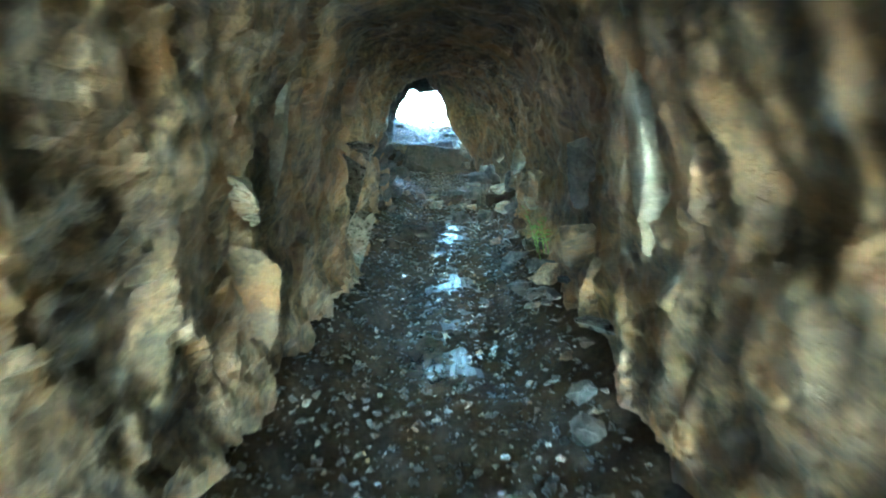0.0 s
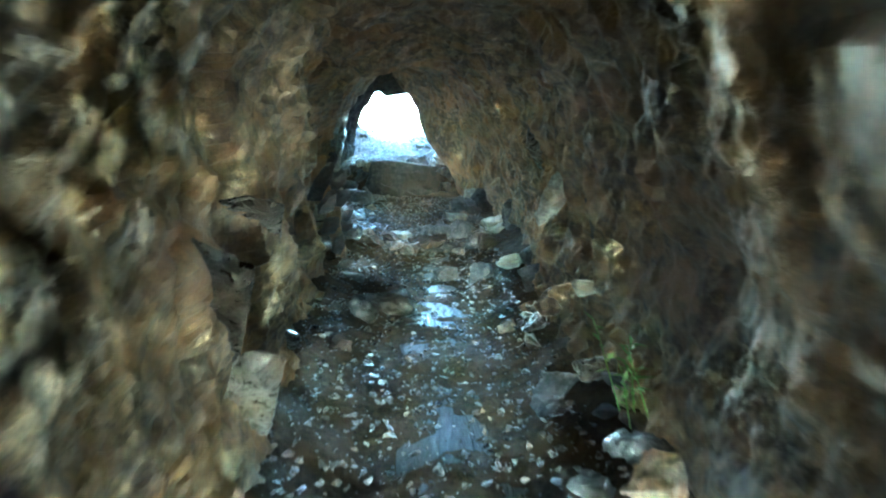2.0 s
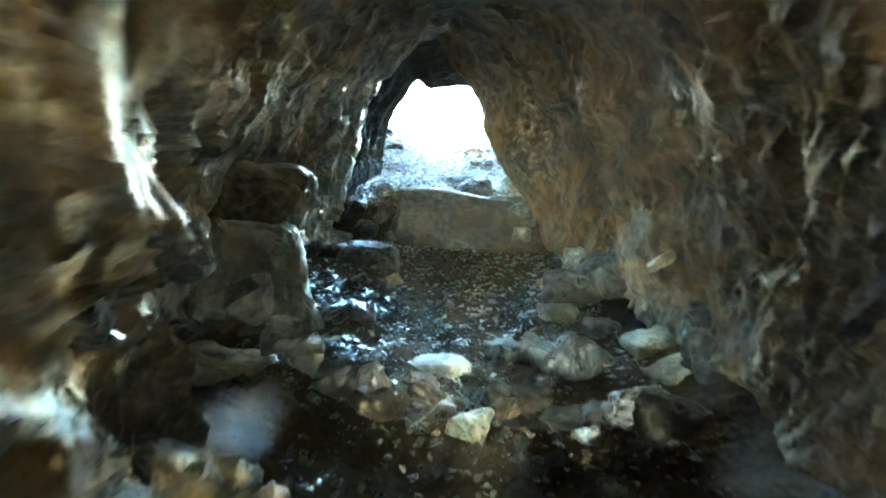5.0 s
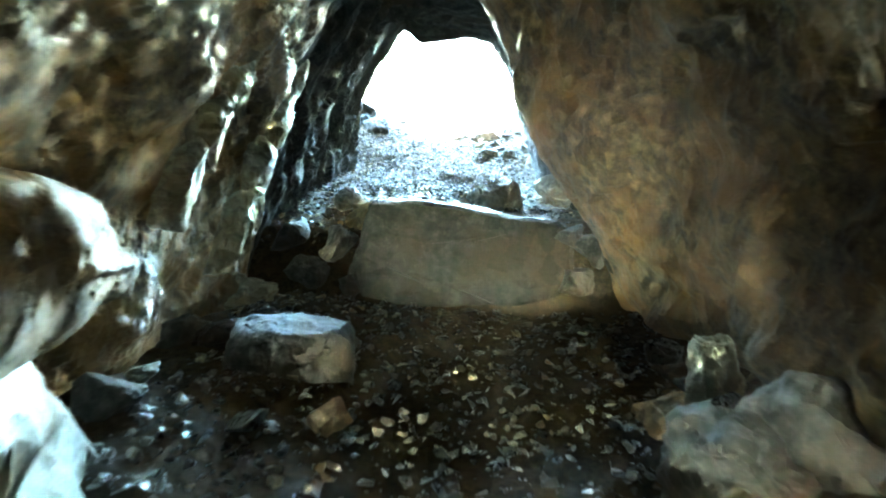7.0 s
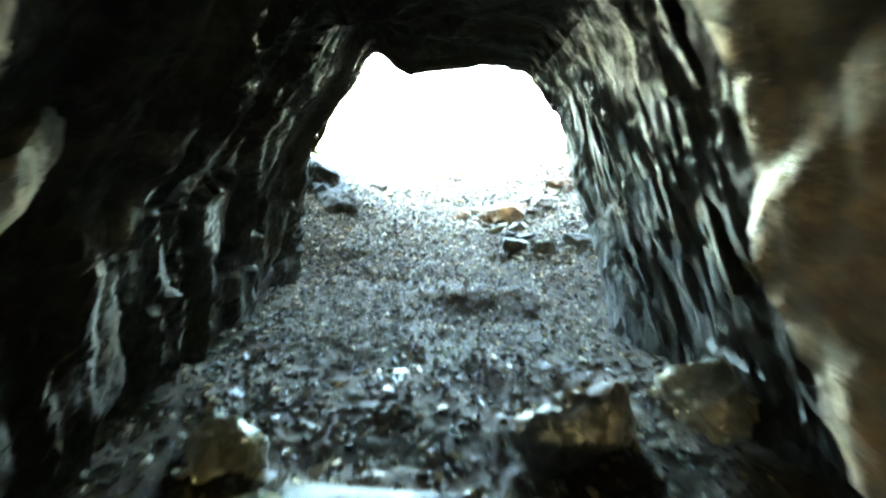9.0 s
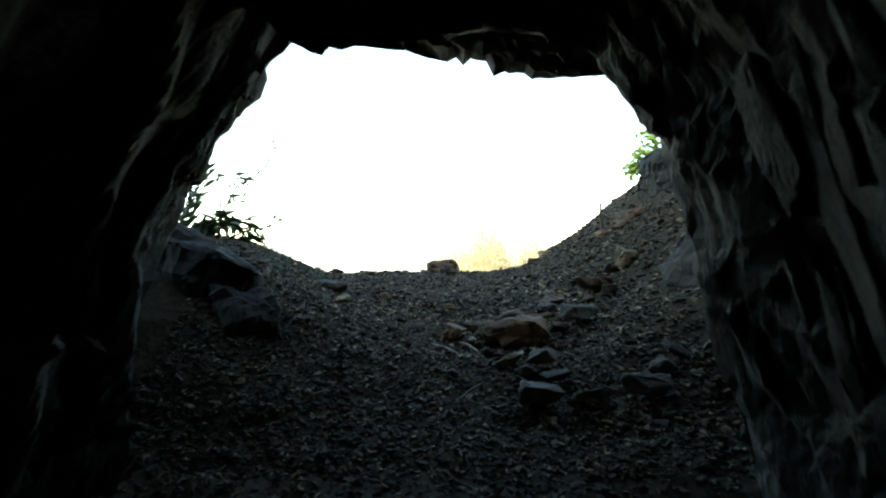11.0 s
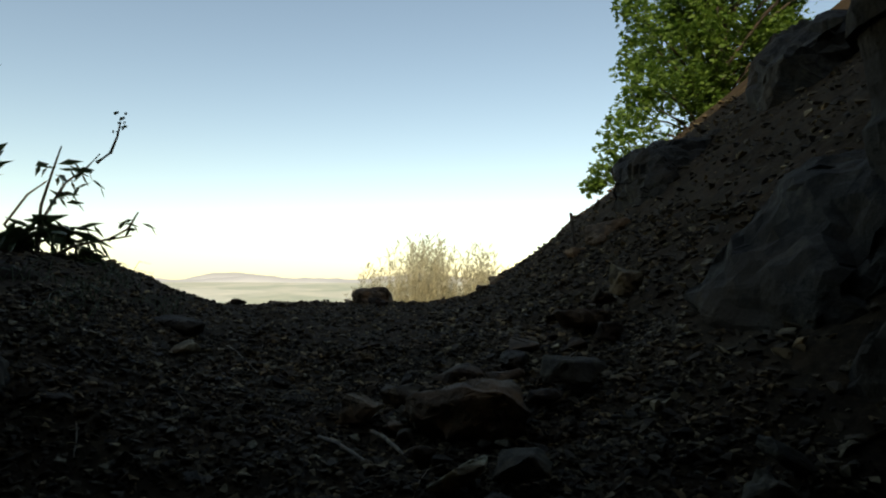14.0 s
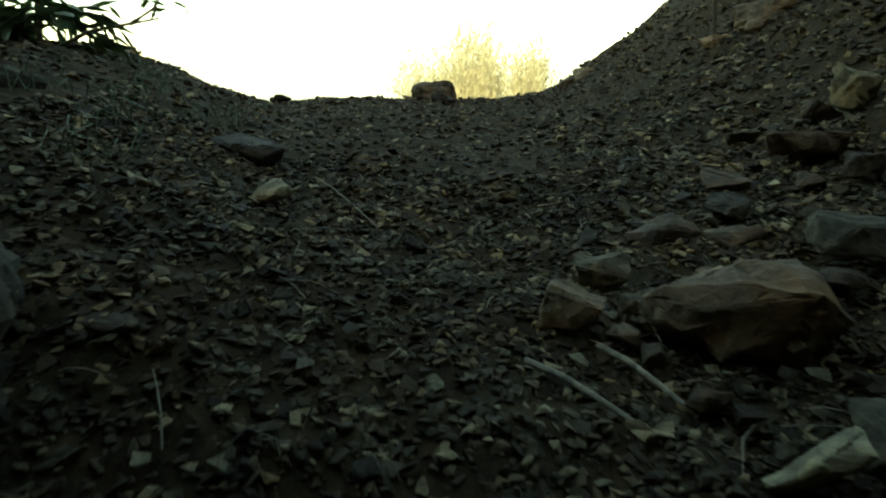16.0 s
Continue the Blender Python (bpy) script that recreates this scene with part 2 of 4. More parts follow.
# tunnel: y, left foot, left shoulder, left crown, crown height, right crown, right shoulder, right foot, crown place
STATIONS = [
    # rear end unseen: flared and left open, added to let light in from behind
    (-15.0, -1.8, -1.9, -1.3, 2.9, 1.3, 1.9, 1.8, 0.0),
    (-3.0, -1.1, -1.15, -0.7, 2.5, 0.7, 1.15, 1.1, 0.0),
    (2.0, -0.95, -0.88, -0.5, 2.3, 0.45, 0.85, 1.0, 0.0),
    (5.0, -0.93, -0.86, -0.55, 2.35, 0.5, 0.92, 1.06, 0.0),
    (6.6, -0.86, -0.8, -0.5, 2.42, 0.58, 1.08, 1.1, 0.03),
    (8.4, -0.95, -1.07, -0.7, 2.5, 0.6, 1.12, 1.04, 0.05),
    (10.2, -1.0, -1.2, -0.62, 2.5, 0.55, 1.12, 1.1, 0.0),
    (11.0, -1.3, -1.45, -0.7, 2.55, 0.55, 1.22, 1.25, 0.0),
    (12.3, -1.95, -1.8, -0.8, 2.65, 0.45, 1.16, 1.35, -0.1),
    (13.7, -2.2, -1.9, -0.8, 2.8, 0.3, 0.84, 1.15, -0.25),
    (14.2, -2.1, -1.8, -0.75, 2.8, 0.38, 1.1, 1.25, -0.25),
    (15.2, -1.85, -1.6, -0.75, 2.85, 0.1, 0.8, 1.12, -0.3),
    (16.44, -1.7, -1.5, -0.7, 2.9, -0.42, 0.12, 0.85, -0.5),
    (16.54, -1.67, -1.47, -0.75, 2.9, -0.12, 0.3, 0.75, -0.4),
    (17.1, -1.65, -1.45, -0.77, 2.9, -0.12, 0.27, 0.72, -0.4),
    (18.2, -1.72, -1.55, -0.92, 2.7, -0.03, 0.32, 0.62, -0.5),
    (19.3, -1.68, -1.5, -1.0, 2.62, 0.0, 0.27, 0.48, -0.6),
    (20.1, -1.7, -1.5, -0.95, 2.95, 0.5, 0.65, 0.8, -0.8),
    (20.9, -2.0, -1.6, -0.74, 3.44, 0.75, 0.95, 1.08, -0.8),
]


def floor_line(y):
    return np.interp(y, FLOOR_Y, FLOOR_Z)


def station(y):
    S = np.array(STATIONS)
    k = np.clip(np.searchsorted(S[:, 0], y) - 1, 0, len(S) - 2)
    f = (y - S[k, 0]) / (S[k + 1, 0] - S[k, 0])
    f = f * f * (3 - 2 * f)
    return S[k] * (1 - f) + S[k + 1] * f


def section(y):
    """The tunnel's outline at y, from the left foot over the crown to the right foot."""
    _, lf, ls, lc, top, rc, rs, rf, cx = station(y)
    fl = floor_line(y)
    h = top - fl
    return np.array([(lf - 0.1, fl - 0.45), (lf, fl + 0.05), (ls, fl + 0.5 * h), (0.4 * ls + 0.6 * lc - 0.04, fl + 0.8 * h), (lc, fl + 0.96 * h), (cx, top),
                     (rc, fl + 0.95 * h), (0.4 * rs + 0.6 * rc + 0.04, fl + 0.8 * h), (rs, fl + 0.5 * h), (rf, fl + 0.05), (rf + 0.1, fl - 0.45)])


def ring(y, n):
    pts = section(y)
    seg = np.r_[0, np.cumsum(np.hypot(*np.diff(pts, axis=0).T))]
    u = np.linspace(0, seg[-1], n)
    xz = np.stack([np.interp(u, seg, pts[:, 0]), np.interp(u, seg, pts[:, 1])], 1)
    for _ in range(2):
        xz[1:-1] = 0.25 * xz[:-2] + 0.5 * xz[1:-1] + 0.25 * xz[2:]
    d = np.gradient(xz, axis=0)
    nrm = np.stack([d[:, 1], -d[:, 0]], 1)
    nrm /= np.linalg.norm(nrm, axis=1)[:, None] + 1e-9
    return xz, -nrm


RING = 190
YS = np.r_[np.arange(-15.0, -0.6, 0.1), np.arange(-0.6, 20.93, 0.032)]
tube, outward = [], []
for y in YS:
    xz, nrm = ring(y, RING)
    tube.append(np.stack([xz[:, 0], np.full(RING, y), xz[:, 1]], 1))
    outward.append(np.stack([nrm[:, 0], np.zeros(RING), nrm[:, 1]], 1))
tube, outward = np.array(tube), np.array(outward)
flat = tube.reshape(-1, 3)
tube = (flat + outward.reshape(-1, 3) * (rock_relief(flat) * np.interp(flat[:, 1], (19.8, 20.4), (1.0, 0.75)) - 0.02)[:, None]).reshape(tube.shape)

# the sagging lip of the roof at the mouth
lip = np.clip((tube[..., 1] - 20.2) / 0.6, 0, 1) * np.clip((tube[..., 0] + 0.8) / 0.18, 0, 1) * (tube[..., 2] > 2.55)
tube[..., 2] += 0.06 * np.clip((tube[..., 1] - 20.0) / 0.5, 0, 1) * (tube[..., 2] > 2.3) * blocks(tube.reshape(-1, 3), (0.09, 0.4, 0.12), 41).reshape(tube.shape[:2])
tube[..., 2] += 0.16 * np.exp(-((tube[..., 0] + 0.88) / 0.13) ** 2) * bell(tube[..., 1], 18.4, 20.6, 0.6) * (tube[..., 2] > 2.2)
tube[..., 2] -= lip * np.interp(tube[..., 0], (-0.62, -0.3, 0.05, 0.35, 0.7), (0.38, 0.44, 0.48, 0.36, 0.16))


def tube_part(name, a, b, label, category):
    part = tube[:, a:b + 1]
    ob = mesh_object(name, part.reshape(-1, 3), grid_faces(len(YS), b - a + 1), WALL)
    # near-black past edge (right wall: 3.1 m later): shade put into the colour
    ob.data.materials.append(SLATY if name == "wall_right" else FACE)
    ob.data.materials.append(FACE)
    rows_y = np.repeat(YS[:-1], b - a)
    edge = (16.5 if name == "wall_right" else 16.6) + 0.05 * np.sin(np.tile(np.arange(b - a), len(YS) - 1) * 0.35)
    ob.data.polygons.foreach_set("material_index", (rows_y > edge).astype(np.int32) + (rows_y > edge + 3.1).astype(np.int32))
    return tagged(ob, label, category, kind="structure")


LOW, HIGH = round(RING * 0.387), round(RING * 0.613)
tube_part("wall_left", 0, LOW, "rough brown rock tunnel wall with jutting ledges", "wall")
tube_part("ceiling", LOW, HIGH, "rough hewn rock tunnel roof with shade painted dark near its mouth", "ceiling")
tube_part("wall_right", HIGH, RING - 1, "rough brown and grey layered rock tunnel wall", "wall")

# ==== ground ====
def soft(v, w=0.25):
    return np.log1p(np.exp(np.clip(v / w, -30, 30))) * w


def ground_height(x, y):
    z = floor_line(y)
    out = np.clip((y - 20.3) / 1.2, 0, 1)
    left = np.interp(y, (20, 22, 24, 27.5, 32), (-0.9, -1.0, -1.5, -2.7, -4.0))
    right = np.interp(y, (20, 22, 24, 27, 32), (0.75, 0.75, 0.74, 0.7, 1.05))
    bank = 0.55 * np.tanh(0.75 * soft(left - x) / 0.55) + np.minimum(0.82 * soft(x - right), 8)
    z = z + out * bank
    inside = np.clip((20.5 - y) / 0.6, 0, 1)
    z = z + inside * np.interp(y, (2, 5, 11.5, 13, 16, 17), (0.3, 0.5, 0.5, 0.3, 0.2, 0.08)) * np.clip(np.abs(x - 0.1) - 0.45, 0, 0.9)
    z = z + 0.1 * np.exp(-((x + 0.28) / 0.42) ** 2 - ((y - 19.9) / 0.17) ** 2)
    over = np.maximum(y - 27.7, 0)
    drop = 0.5 * over * np.clip(over / 2.5, 0, 1)
    plain = np.interp(y, (27, 300, 1500, 4600), (-59, -60, -56, -7))
    return np.where(over > 0, np.maximum(z - drop, plain), z)


def spread(fine_lo, fine_hi, step, lo, hi, growth=1.35):
    v = list(np.arange(fine_lo, fine_hi + step / 2, step))
    s, a = step, v[0]
    while a > lo:
        s *= growth
        a -= s
        v.insert(0, a)
    s, a = step, v[-1]
    while a < hi:
        s *= growth
        a += s
        v.append(a)
    return np.array(v)


gx, gy = spread(-2.6, 2.8, 0.05, -4600, 4600), spread(0.0, 28.5, 0.05, -60, 4600)
GX, GY = np.meshgrid(gx, gy)
gp = np.stack([GX.ravel(), GY.ravel(), ground_height(GX, GY).ravel()], 1)
near = (np.abs(gp[:, 0]) < 8) & (gp[:, 1] > -8) & (gp[:, 1] < 36)
gp[near, 2] += 0.05 * smooth_noise(gp[near], 1.6, 7.0) + 0.02 * smooth_noise(gp[near], 9.0, 2.0)
ground = mesh_object("ground", gp, grid_faces(len(gy), len(gx)), SOIL, True)
ground.data.materials.append(PLAIN)
far_face = np.repeat(gy[:-1] > 130, len(gx) - 1).astype(np.int32)
ground.data.polygons.foreach_set("material_index", far_face)
tagged(ground, "dark stony earth floor and slope strewn with gravel", "ground", kind="structure")

# ==== hill over the tunnel ====
inner = tube[-1]
outer = np.array([(x, 21.0, z) for x, z in [
    (np.interp(i / RING, (0, 0.267, 0.347, 0.387, 0.613, 0.653, 0.733, 1), (-60, -60, -60, -12, 12, 60, 60, 60)), np.interp(i / RING, (0, 0.267, 0.347, 0.387, 0.613, 0.653, 0.733, 1), (-4, 1, 3.6, 3.6, 3.6, 3.6, 1, -4))) for i in range(RING)]])
rings = [inner]
for k in range(1, 26):
    f = (k / 25) ** 3
    g = inner * (1 - f) + outer * f
    g[:, 1] = 20.93 + 0.12 * min(k, 3) / 3
    rings.append(g)
face = np.array(rings)
ff = face.reshape(-1, 3).copy()
ff[:, 1] += rock_relief(ff, 1.0) * np.repeat(np.clip(np.arange(26) / 3, 0, 1), RING) * 1.0
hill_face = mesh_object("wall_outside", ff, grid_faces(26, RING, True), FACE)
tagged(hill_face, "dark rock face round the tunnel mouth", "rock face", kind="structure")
hx, prof = np.linspace(-60, 60, 90), [(21.0, 3.55), (20.3, 4.6), (19.3, 6.5), (18, 9), (16, 13.3), (12, 14.2), (5, 16), (-10, 23), (-30, 32), (-60, 45)]
hv = np.array([(x, y, z) for y, z in prof for x in hx])
hv[:, 2] += 0.4 * smooth_noise(hv, 0.5, 1.0) * (hv[:, 1] < 20.9)
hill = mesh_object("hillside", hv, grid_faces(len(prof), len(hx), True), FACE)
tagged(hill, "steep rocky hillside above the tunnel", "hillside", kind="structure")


# ==== stones ====
def hull_mesh(rng, n=14, flat=1.0, square=0.6):
    """A rough angular stone of about unit size, as vertices and faces."""
    bm = bmesh.new()
    for _ in range(n):
        v = Vector((rng.uniform(-1, 1), rng.uniform(-1, 1), rng.uniform(-1, 1)))
        v = v / max(abs(v.x), abs(v.y), abs(v.z)) * rng.uniform(0.75, 1.0)
        v = v * square + v.normalized() * (1 - square)
        bm.verts.new((v.x * 0.5, v.y * 0.5, v.z * 0.5 * flat))
    got = bmesh.ops.convex_hull(bm, input=bm.verts)
    bmesh.ops.delete(bm, geom=list({g for g in got["geom_interior"] + got["geom_unused"] if isinstance(g, bmesh.types.BMVert)}), context="VERTS")
    bm.verts.index_update()
    V = np.array([v.co for v in bm.verts])
    F = [[v.index for v in f.verts] for f in bm.faces]
    bm.free()
    return V, F


def rock(name, label, place, size, turn=(0, 0, 0), mat=None, seed=0, group="", category="rock", corners=16, rough=1.0, square=0.8):
    """One rock, its middle at place, its sides size, turned in degrees."""
    rng = random.Random(seed * 7919 + 13)
    V, F = hull_mesh(rng, corners, 1.0, square)
    bm = bmesh.new()
    vs = [bm.verts.new((v[0] * size[0] * 1.1, v[1] * size[1] * 1.1, v[2] * size[2] * 1.1)) for v in V]
    for f in F:
        bm.faces.new([vs[i] for i in f])
    small = min(size)
    bmesh.ops.bevel(bm, geom=list(bm.edges), offset=small * 0.045, segments=1, affect="EDGES", clamp_overlap=True)
    bmesh.ops.triangulate(bm, faces=bm.faces)
    for _ in range(5 if max(size) > 0.6 else 3 if max(size) > 0.3 else 2):
        long = [e for e in bm.edges if e.calc_length() > max(size) * (0.035 if max(size) > 0.6 else 0.07)]
        if not long or len(bm.faces) > 4000:
            break
        bmesh.ops.subdivide_edges(bm, edges=long, cuts=1)
        bmesh.ops.triangulate(bm, faces=bm.faces)
    bm.normal_update()
    k = 2.2 / max(size)
    P = np.array([v.co for v in bm.verts])
    amp = rough * small * (0.10 * smooth_noise(P, k, seed * 3.1) + 0.09 * blocks(P + seed, tuple(sorted(size)[1] * q for q in (0.5, 0.6, 0.28)), seed % 17)
                            + 0.05 * blocks(P + seed, tuple(sorted(size)[1] * q for q in (0.2, 0.24, 0.12)), seed % 13))
    for v, a in zip(bm.verts, amp):
        v.co += v.normal * float(a)
    me = bpy.data.meshes.new(name)
    bm.to_mesh(me)
    bm.free()
    me.materials.append(mat or STONE)
    ob = new(name, me)
    ob.matrix_basis = pose(*place, *turn)
    return tagged(ob, label, category, group)


def on_ground(x, y, size, sink=0.25):
    return (x, y, float(ground_height(x, y)) + size[2] * (0.5 - sink))


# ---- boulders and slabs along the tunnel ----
rock("fallen_slab", "large fallen rock slab with light painted on its flat top", (-0.3, 16.92, 0.62), (1.5, 0.72, 0.98), (-3, 6, 3), FACE, 3, corners=90, rough=0.4, square=0.85)
# light on the slab painted by face normal: top faces paler, sides near-black
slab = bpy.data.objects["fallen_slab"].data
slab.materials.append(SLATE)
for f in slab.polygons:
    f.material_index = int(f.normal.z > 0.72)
rock("boulder", "grey boulder wedged beside the fallen slab", (-0.92, 16.95, 0.98), (0.34, 0.4, 0.34), (0, 5, 20), STONE, 4)
rock("boulder", "square brown boulder with a flat pale top on the rubble", (-1.12, 15.35, 0.47), (0.62, 0.46, 0.5), (-4, 2, 8), SLATE, 5, corners=60, rough=0.5, square=0.85)
rock("boulder", "pale wedge of rock leaning by the wall", (-1.62, 16.2, 0.6), (0.34, 0.3, 0.42), (-20, 25, 30), PALE, 6)
rock("boulder", "big rounded brown boulder jutting from the tunnel wall", (-1.9, 14.02, 1.29), (1.0, 1.2, 0.6), (-10, 8, 6), WALL, 7, corners=34, rough=0.8)
rock("boulder", "pale grey split block under the jutting boulder", (-1.74, 13.5, 0.6), (0.8, 1.15, 1.2), (-6, -16, 18), PALE, 8, corners=80, rough=0.6, square=0.85)
rock("boulder", "pale block of rock at the foot of the wall", (-1.66, 12.3, 0.3), (0.72, 0.7, 0.62), (-10, 8, 14), PALE, 9, corners=60, rough=0.6, square=0.8)
rock("boulder", "pale three-cornered rock by the wall", (0.9, 15.1, 0.52), (0.3, 0.26, 0.46), (-18, 16, 30), PALE, 11)
rock("boulder", "dark rock with a pale worn edge by the wall", (1.05, 14.5, 0.48), (0.42, 0.4, 0.55), (-10, -12, 10), SLATE, 12)
rock("stone_slab", "flat pale grey stone lying on the rubble", (0.62, 14.0, 0.38), (0.4, 0.3, 0.13), (6, 5, 20), PALE, 13)
rock("stone", "small white quartz stone on the dark floor", (-0.77, 14.05, 0.31), (0.14, 0.12, 0.13), (0, 0, 20), PALE, 14)
rock("boulder", "dark squarish boulder beside the wet floor", (-0.42, 9.95, 0.04), (0.6, 0.5, 0.34), (4, 3, 12), FACE, 15, corners=24)
rock("boulder", "dark boulder beside the wet floor", (-0.62, 9.45, 0.08), (0.34, 0.4, 0.34), (0, 8, 40), FACE, 16)
rock("boulder", "round brown stone by the tunnel wall", (-0.7, 8.5, 0.06), (0.28, 0.3, 0.28), (0, 0, 10), BROWN, 17)
rock("stone_slab", "flat pale stone lying across dark rubble", (-0.36, 13.0, 0.27), (0.5, 0.32, 0.1), (4, 4, 12), PALE, 18)
rock("boulder", "dark rock heap under the flat pale stone", (-0.36, 13.04, 0.13), (0.55, 0.5, 0.28), (0, 0, 35), SLATE, 19)
rock("boulder", "dark humped boulder on the tunnel floor", (0.8, 14.5, 0.42), (0.48, 0.42, 0.42), (0, 6, 15), SLATE, 20, corners=22)
rock("boulder", "round dark stone beside the wall", (0.68, 10.8, 0.16), (0.26, 0.24, 0.24), (0, 0, 50), SLATE, 21)
rock("boulder", "dark brown stone lying on the gravel", (0.26, 11.1, 0.08), (0.32, 0.28, 0.26), (0, 8, 15), SLATE, 22)
rock("ledge", "pale slanting ledge of rock in the wall", (0.97, 8.28, 1.26), (0.22, 0.85, 0.09), (-38, -16, 16), PALE, 23, category="ledge", corners=26, rough=2.0)
rock("ledge", "pale slanting ledge of rock in the wall", (0.93, 10.4, 0.36), (0.3, 0.5, 0.09), (-20, -14, -12), PALE, 24, category="ledge")
rock("ledge", "pale slanting ledge of rock in the wall", (1.06, 7.5, 0.78), (0.24, 0.45, 0.07), (-22, -12, -10), PALE, 25, category="ledge", corners=26)
rock("ledge", "short pale ledge of rock in the wall", (1.14, 13.05, 0.98), (0.22, 0.4, 0.08), (-24, -14, -10), PALE, 26, category="ledge")
# pale colour stands in for the glare on these wet upright facets
rock("ledge", "upright wet rib of rock with bright sheen painted pale", (0.86, 2.48, 1.76), (0.32, 0.6, 1.35), (14, -8, -16), PALE, 29, category="ledge", corners=30, rough=0.7)
rock("ledge", "upright wet rib of rock with bright sheen painted pale", (-0.92, 3.6, 1.65), (0.2, 0.16, 0.8), (8, 8, 20), PALE, 30, category="ledge", corners=30, rough=0.35)
# slab edges lit from the mouth: that light is put into pale rock
for k, (y0, z0, y1, z1) in enumerate(((14.9, 1.38, 16.5, 2.5), (15.4, 0.98, 17.5, 2.5))):
    for i in range(5):
        f = (i + 0.5) / 5
        rock("ledge", "broken rib of rock slanting up the wall with light painted pale", (-1.5 + 0.12 * f, y0 + (y1 - y0) * f, z0 + (z1 - z0) * f), (0.16, 0.56, 0.2), (35 + 7 * math.sin(i * 2.3 + k), 14, 12), PALE, 31 + 40 * k + i, "slanting ribs of the wall", "ledge", 30)
rock("boulder", "dark rock with a pale edge on the slope", (0.0, 17.65, 1.08), (0.55, 0.3, 0.26), (-10, -12, 25), SLATE, 34)
rock("boulder", "pale rounded stone on the slope", (-1.15, 17.42, 1.1), (0.24, 0.22, 0.2), (0, 0, 10), PALE, 35)
rock("boulder", "pale angular rock against the wall", (0.5, 17.72, 1.18), (0.2, 0.32, 0.34), (-20, -20, 15), PALE, 36)

# slanting ribs of the wall: place, length, thickness, rise
# PALE ribs carry the mouth's light on bed edges in their colour
for k, (x, y, z, ln, th, rise, mat) in enumerate((
    (-0.98, 8.30, 1.68, 0.85, 0.13, -31, PALE),
    (-0.90, 7.64, 1.45, 0.35, 0.12, -56, PALE),
    (-0.95, 10.11, 1.03, 2.81, 0.16, -32, WALL),
    (-0.88, 10.20, 0.69, 2.89, 0.10, -34, SLATE),
    (-0.84, 8.00, 1.06, 0.69, 0.10, -44, WALL),
    (-0.95, 7.44, 1.80, 0.36, 0.16, -53, PALE),
    (-0.95, 11.77, 0.77, 3.44, 0.14, -27, SLATE),
    (-0.98, 7.86, 1.48, 1.15, 0.22, -50, WALL))):
    n = max(1, round(ln / 0.5))
    for i in range(n):
        f = (i + 0.5) / n - 0.5
        rib = random.Random(k * 20 + i)
        place = (x + (0.1 if mat == PALE else 0.03) - rib.uniform(0.0, 0.05), y + ln * f * math.cos(radians(rise)) + rib.uniform(-0.05, 0.05), z + ln * f * math.sin(radians(rise)) + rib.uniform(-0.04, 0.04))
        rock("ledge", "thin slanting rib of layered rock in the wall", place, (0.15, rib.uniform(0.4, 0.65), th * (rib.uniform(1.1, 1.6) if mat == PALE else rib.uniform(0.5, 0.9))), (rise + rib.uniform(-6, 6), rib.uniform(-12, 6), rib.uniform(12, 24)), mat, 840 + k * 20 + i, "ribs of rock in the wall", "ledge", 26, 1.1)

# thin shelves of layered rock along both walls
shelf = random.Random(77)
for k in range(26):
    side = -1 if k % 2 else 1
    y = shelf.uniform(2.6, 11.6)
    st = station(y)
    fl = float(floor_line(y))
    f = shelf.uniform(0.12, 0.62)
    low, mid = (st[7], st[6]) if side > 0 else (st[1], st[2])
    x = np.interp(f, (0, 0.5, 1), (low, mid, mid * 0.8)) + side * 0.05
    size = (shelf.uniform(0.2, 0.34), shelf.uniform(0.5, 1.2), shelf.uniform(0.06, 0.14))
    rock("ledge", "thin slanting shelf of layered rock in the wall", (float(x), y, fl + f * (st[4] - fl)), size, (shelf.uniform(-48, -26), -side * shelf.uniform(6, 22), -side * shelf.uniform(2, 14)), shelf.choice((WALL, WET, SLATE)), 800 + k, "shelves of rock in the walls", "ledge", 22, 1.4)

# heaps of loose rock along the walls
heap = random.Random(5)
for k in range(46):
    side = 1 if k % 3 else -1
    y = heap.uniform(3.2, 9.2) if side > 0 else heap.uniform(10.5, 15.5)
    w = heap.uniform(0.10, 0.30)
    size = (w, w * heap.uniform(0.7, 1.4), w * heap.uniform(0.35, 0.7))
    edge = station(y)[7] if side > 0 else station(y)[1]
    x = edge - side * heap.uniform(0.0, 0.36)
    lift = 0.75 * max(0.0, 0.36 - abs(edge - x)) if side > 0 else 0.2 * max(0.0, 0.3 - abs(edge - x))
    px, py, pz = on_ground(x, y, size)
    rock("rubble_stone", "broken brown and grey rock in a heap along the wall", (px, py, pz + lift), size, (heap.uniform(-25, 5), heap.uniform(-20, 20), heap.uniform(0, 180)), heap.choice((WET, BROWN, SLATE)), 100 + k, "rubble along the walls", corners=12)
for k in range(26):
    y = heap.uniform(13.2, 16.4)
    w = heap.uniform(0.12, 0.3)
    size = (w, w * heap.uniform(0.8, 1.3), w * heap.uniform(0.4, 0.8))
    x = heap.uniform(0.35, 1.0) if k % 2 else heap.uniform(-1.6, -0.7)
    rock("rubble_stone", "broken dark rock lying on the tunnel floor", on_ground(x, y, size), size, (heap.uniform(-20, 5), heap.uniform(-20, 20), heap.uniform(0, 180)), heap.choice((WET, WET, SLATE, BROWN)), 200 + k, "rubble on the tunnel floor", corners=12)

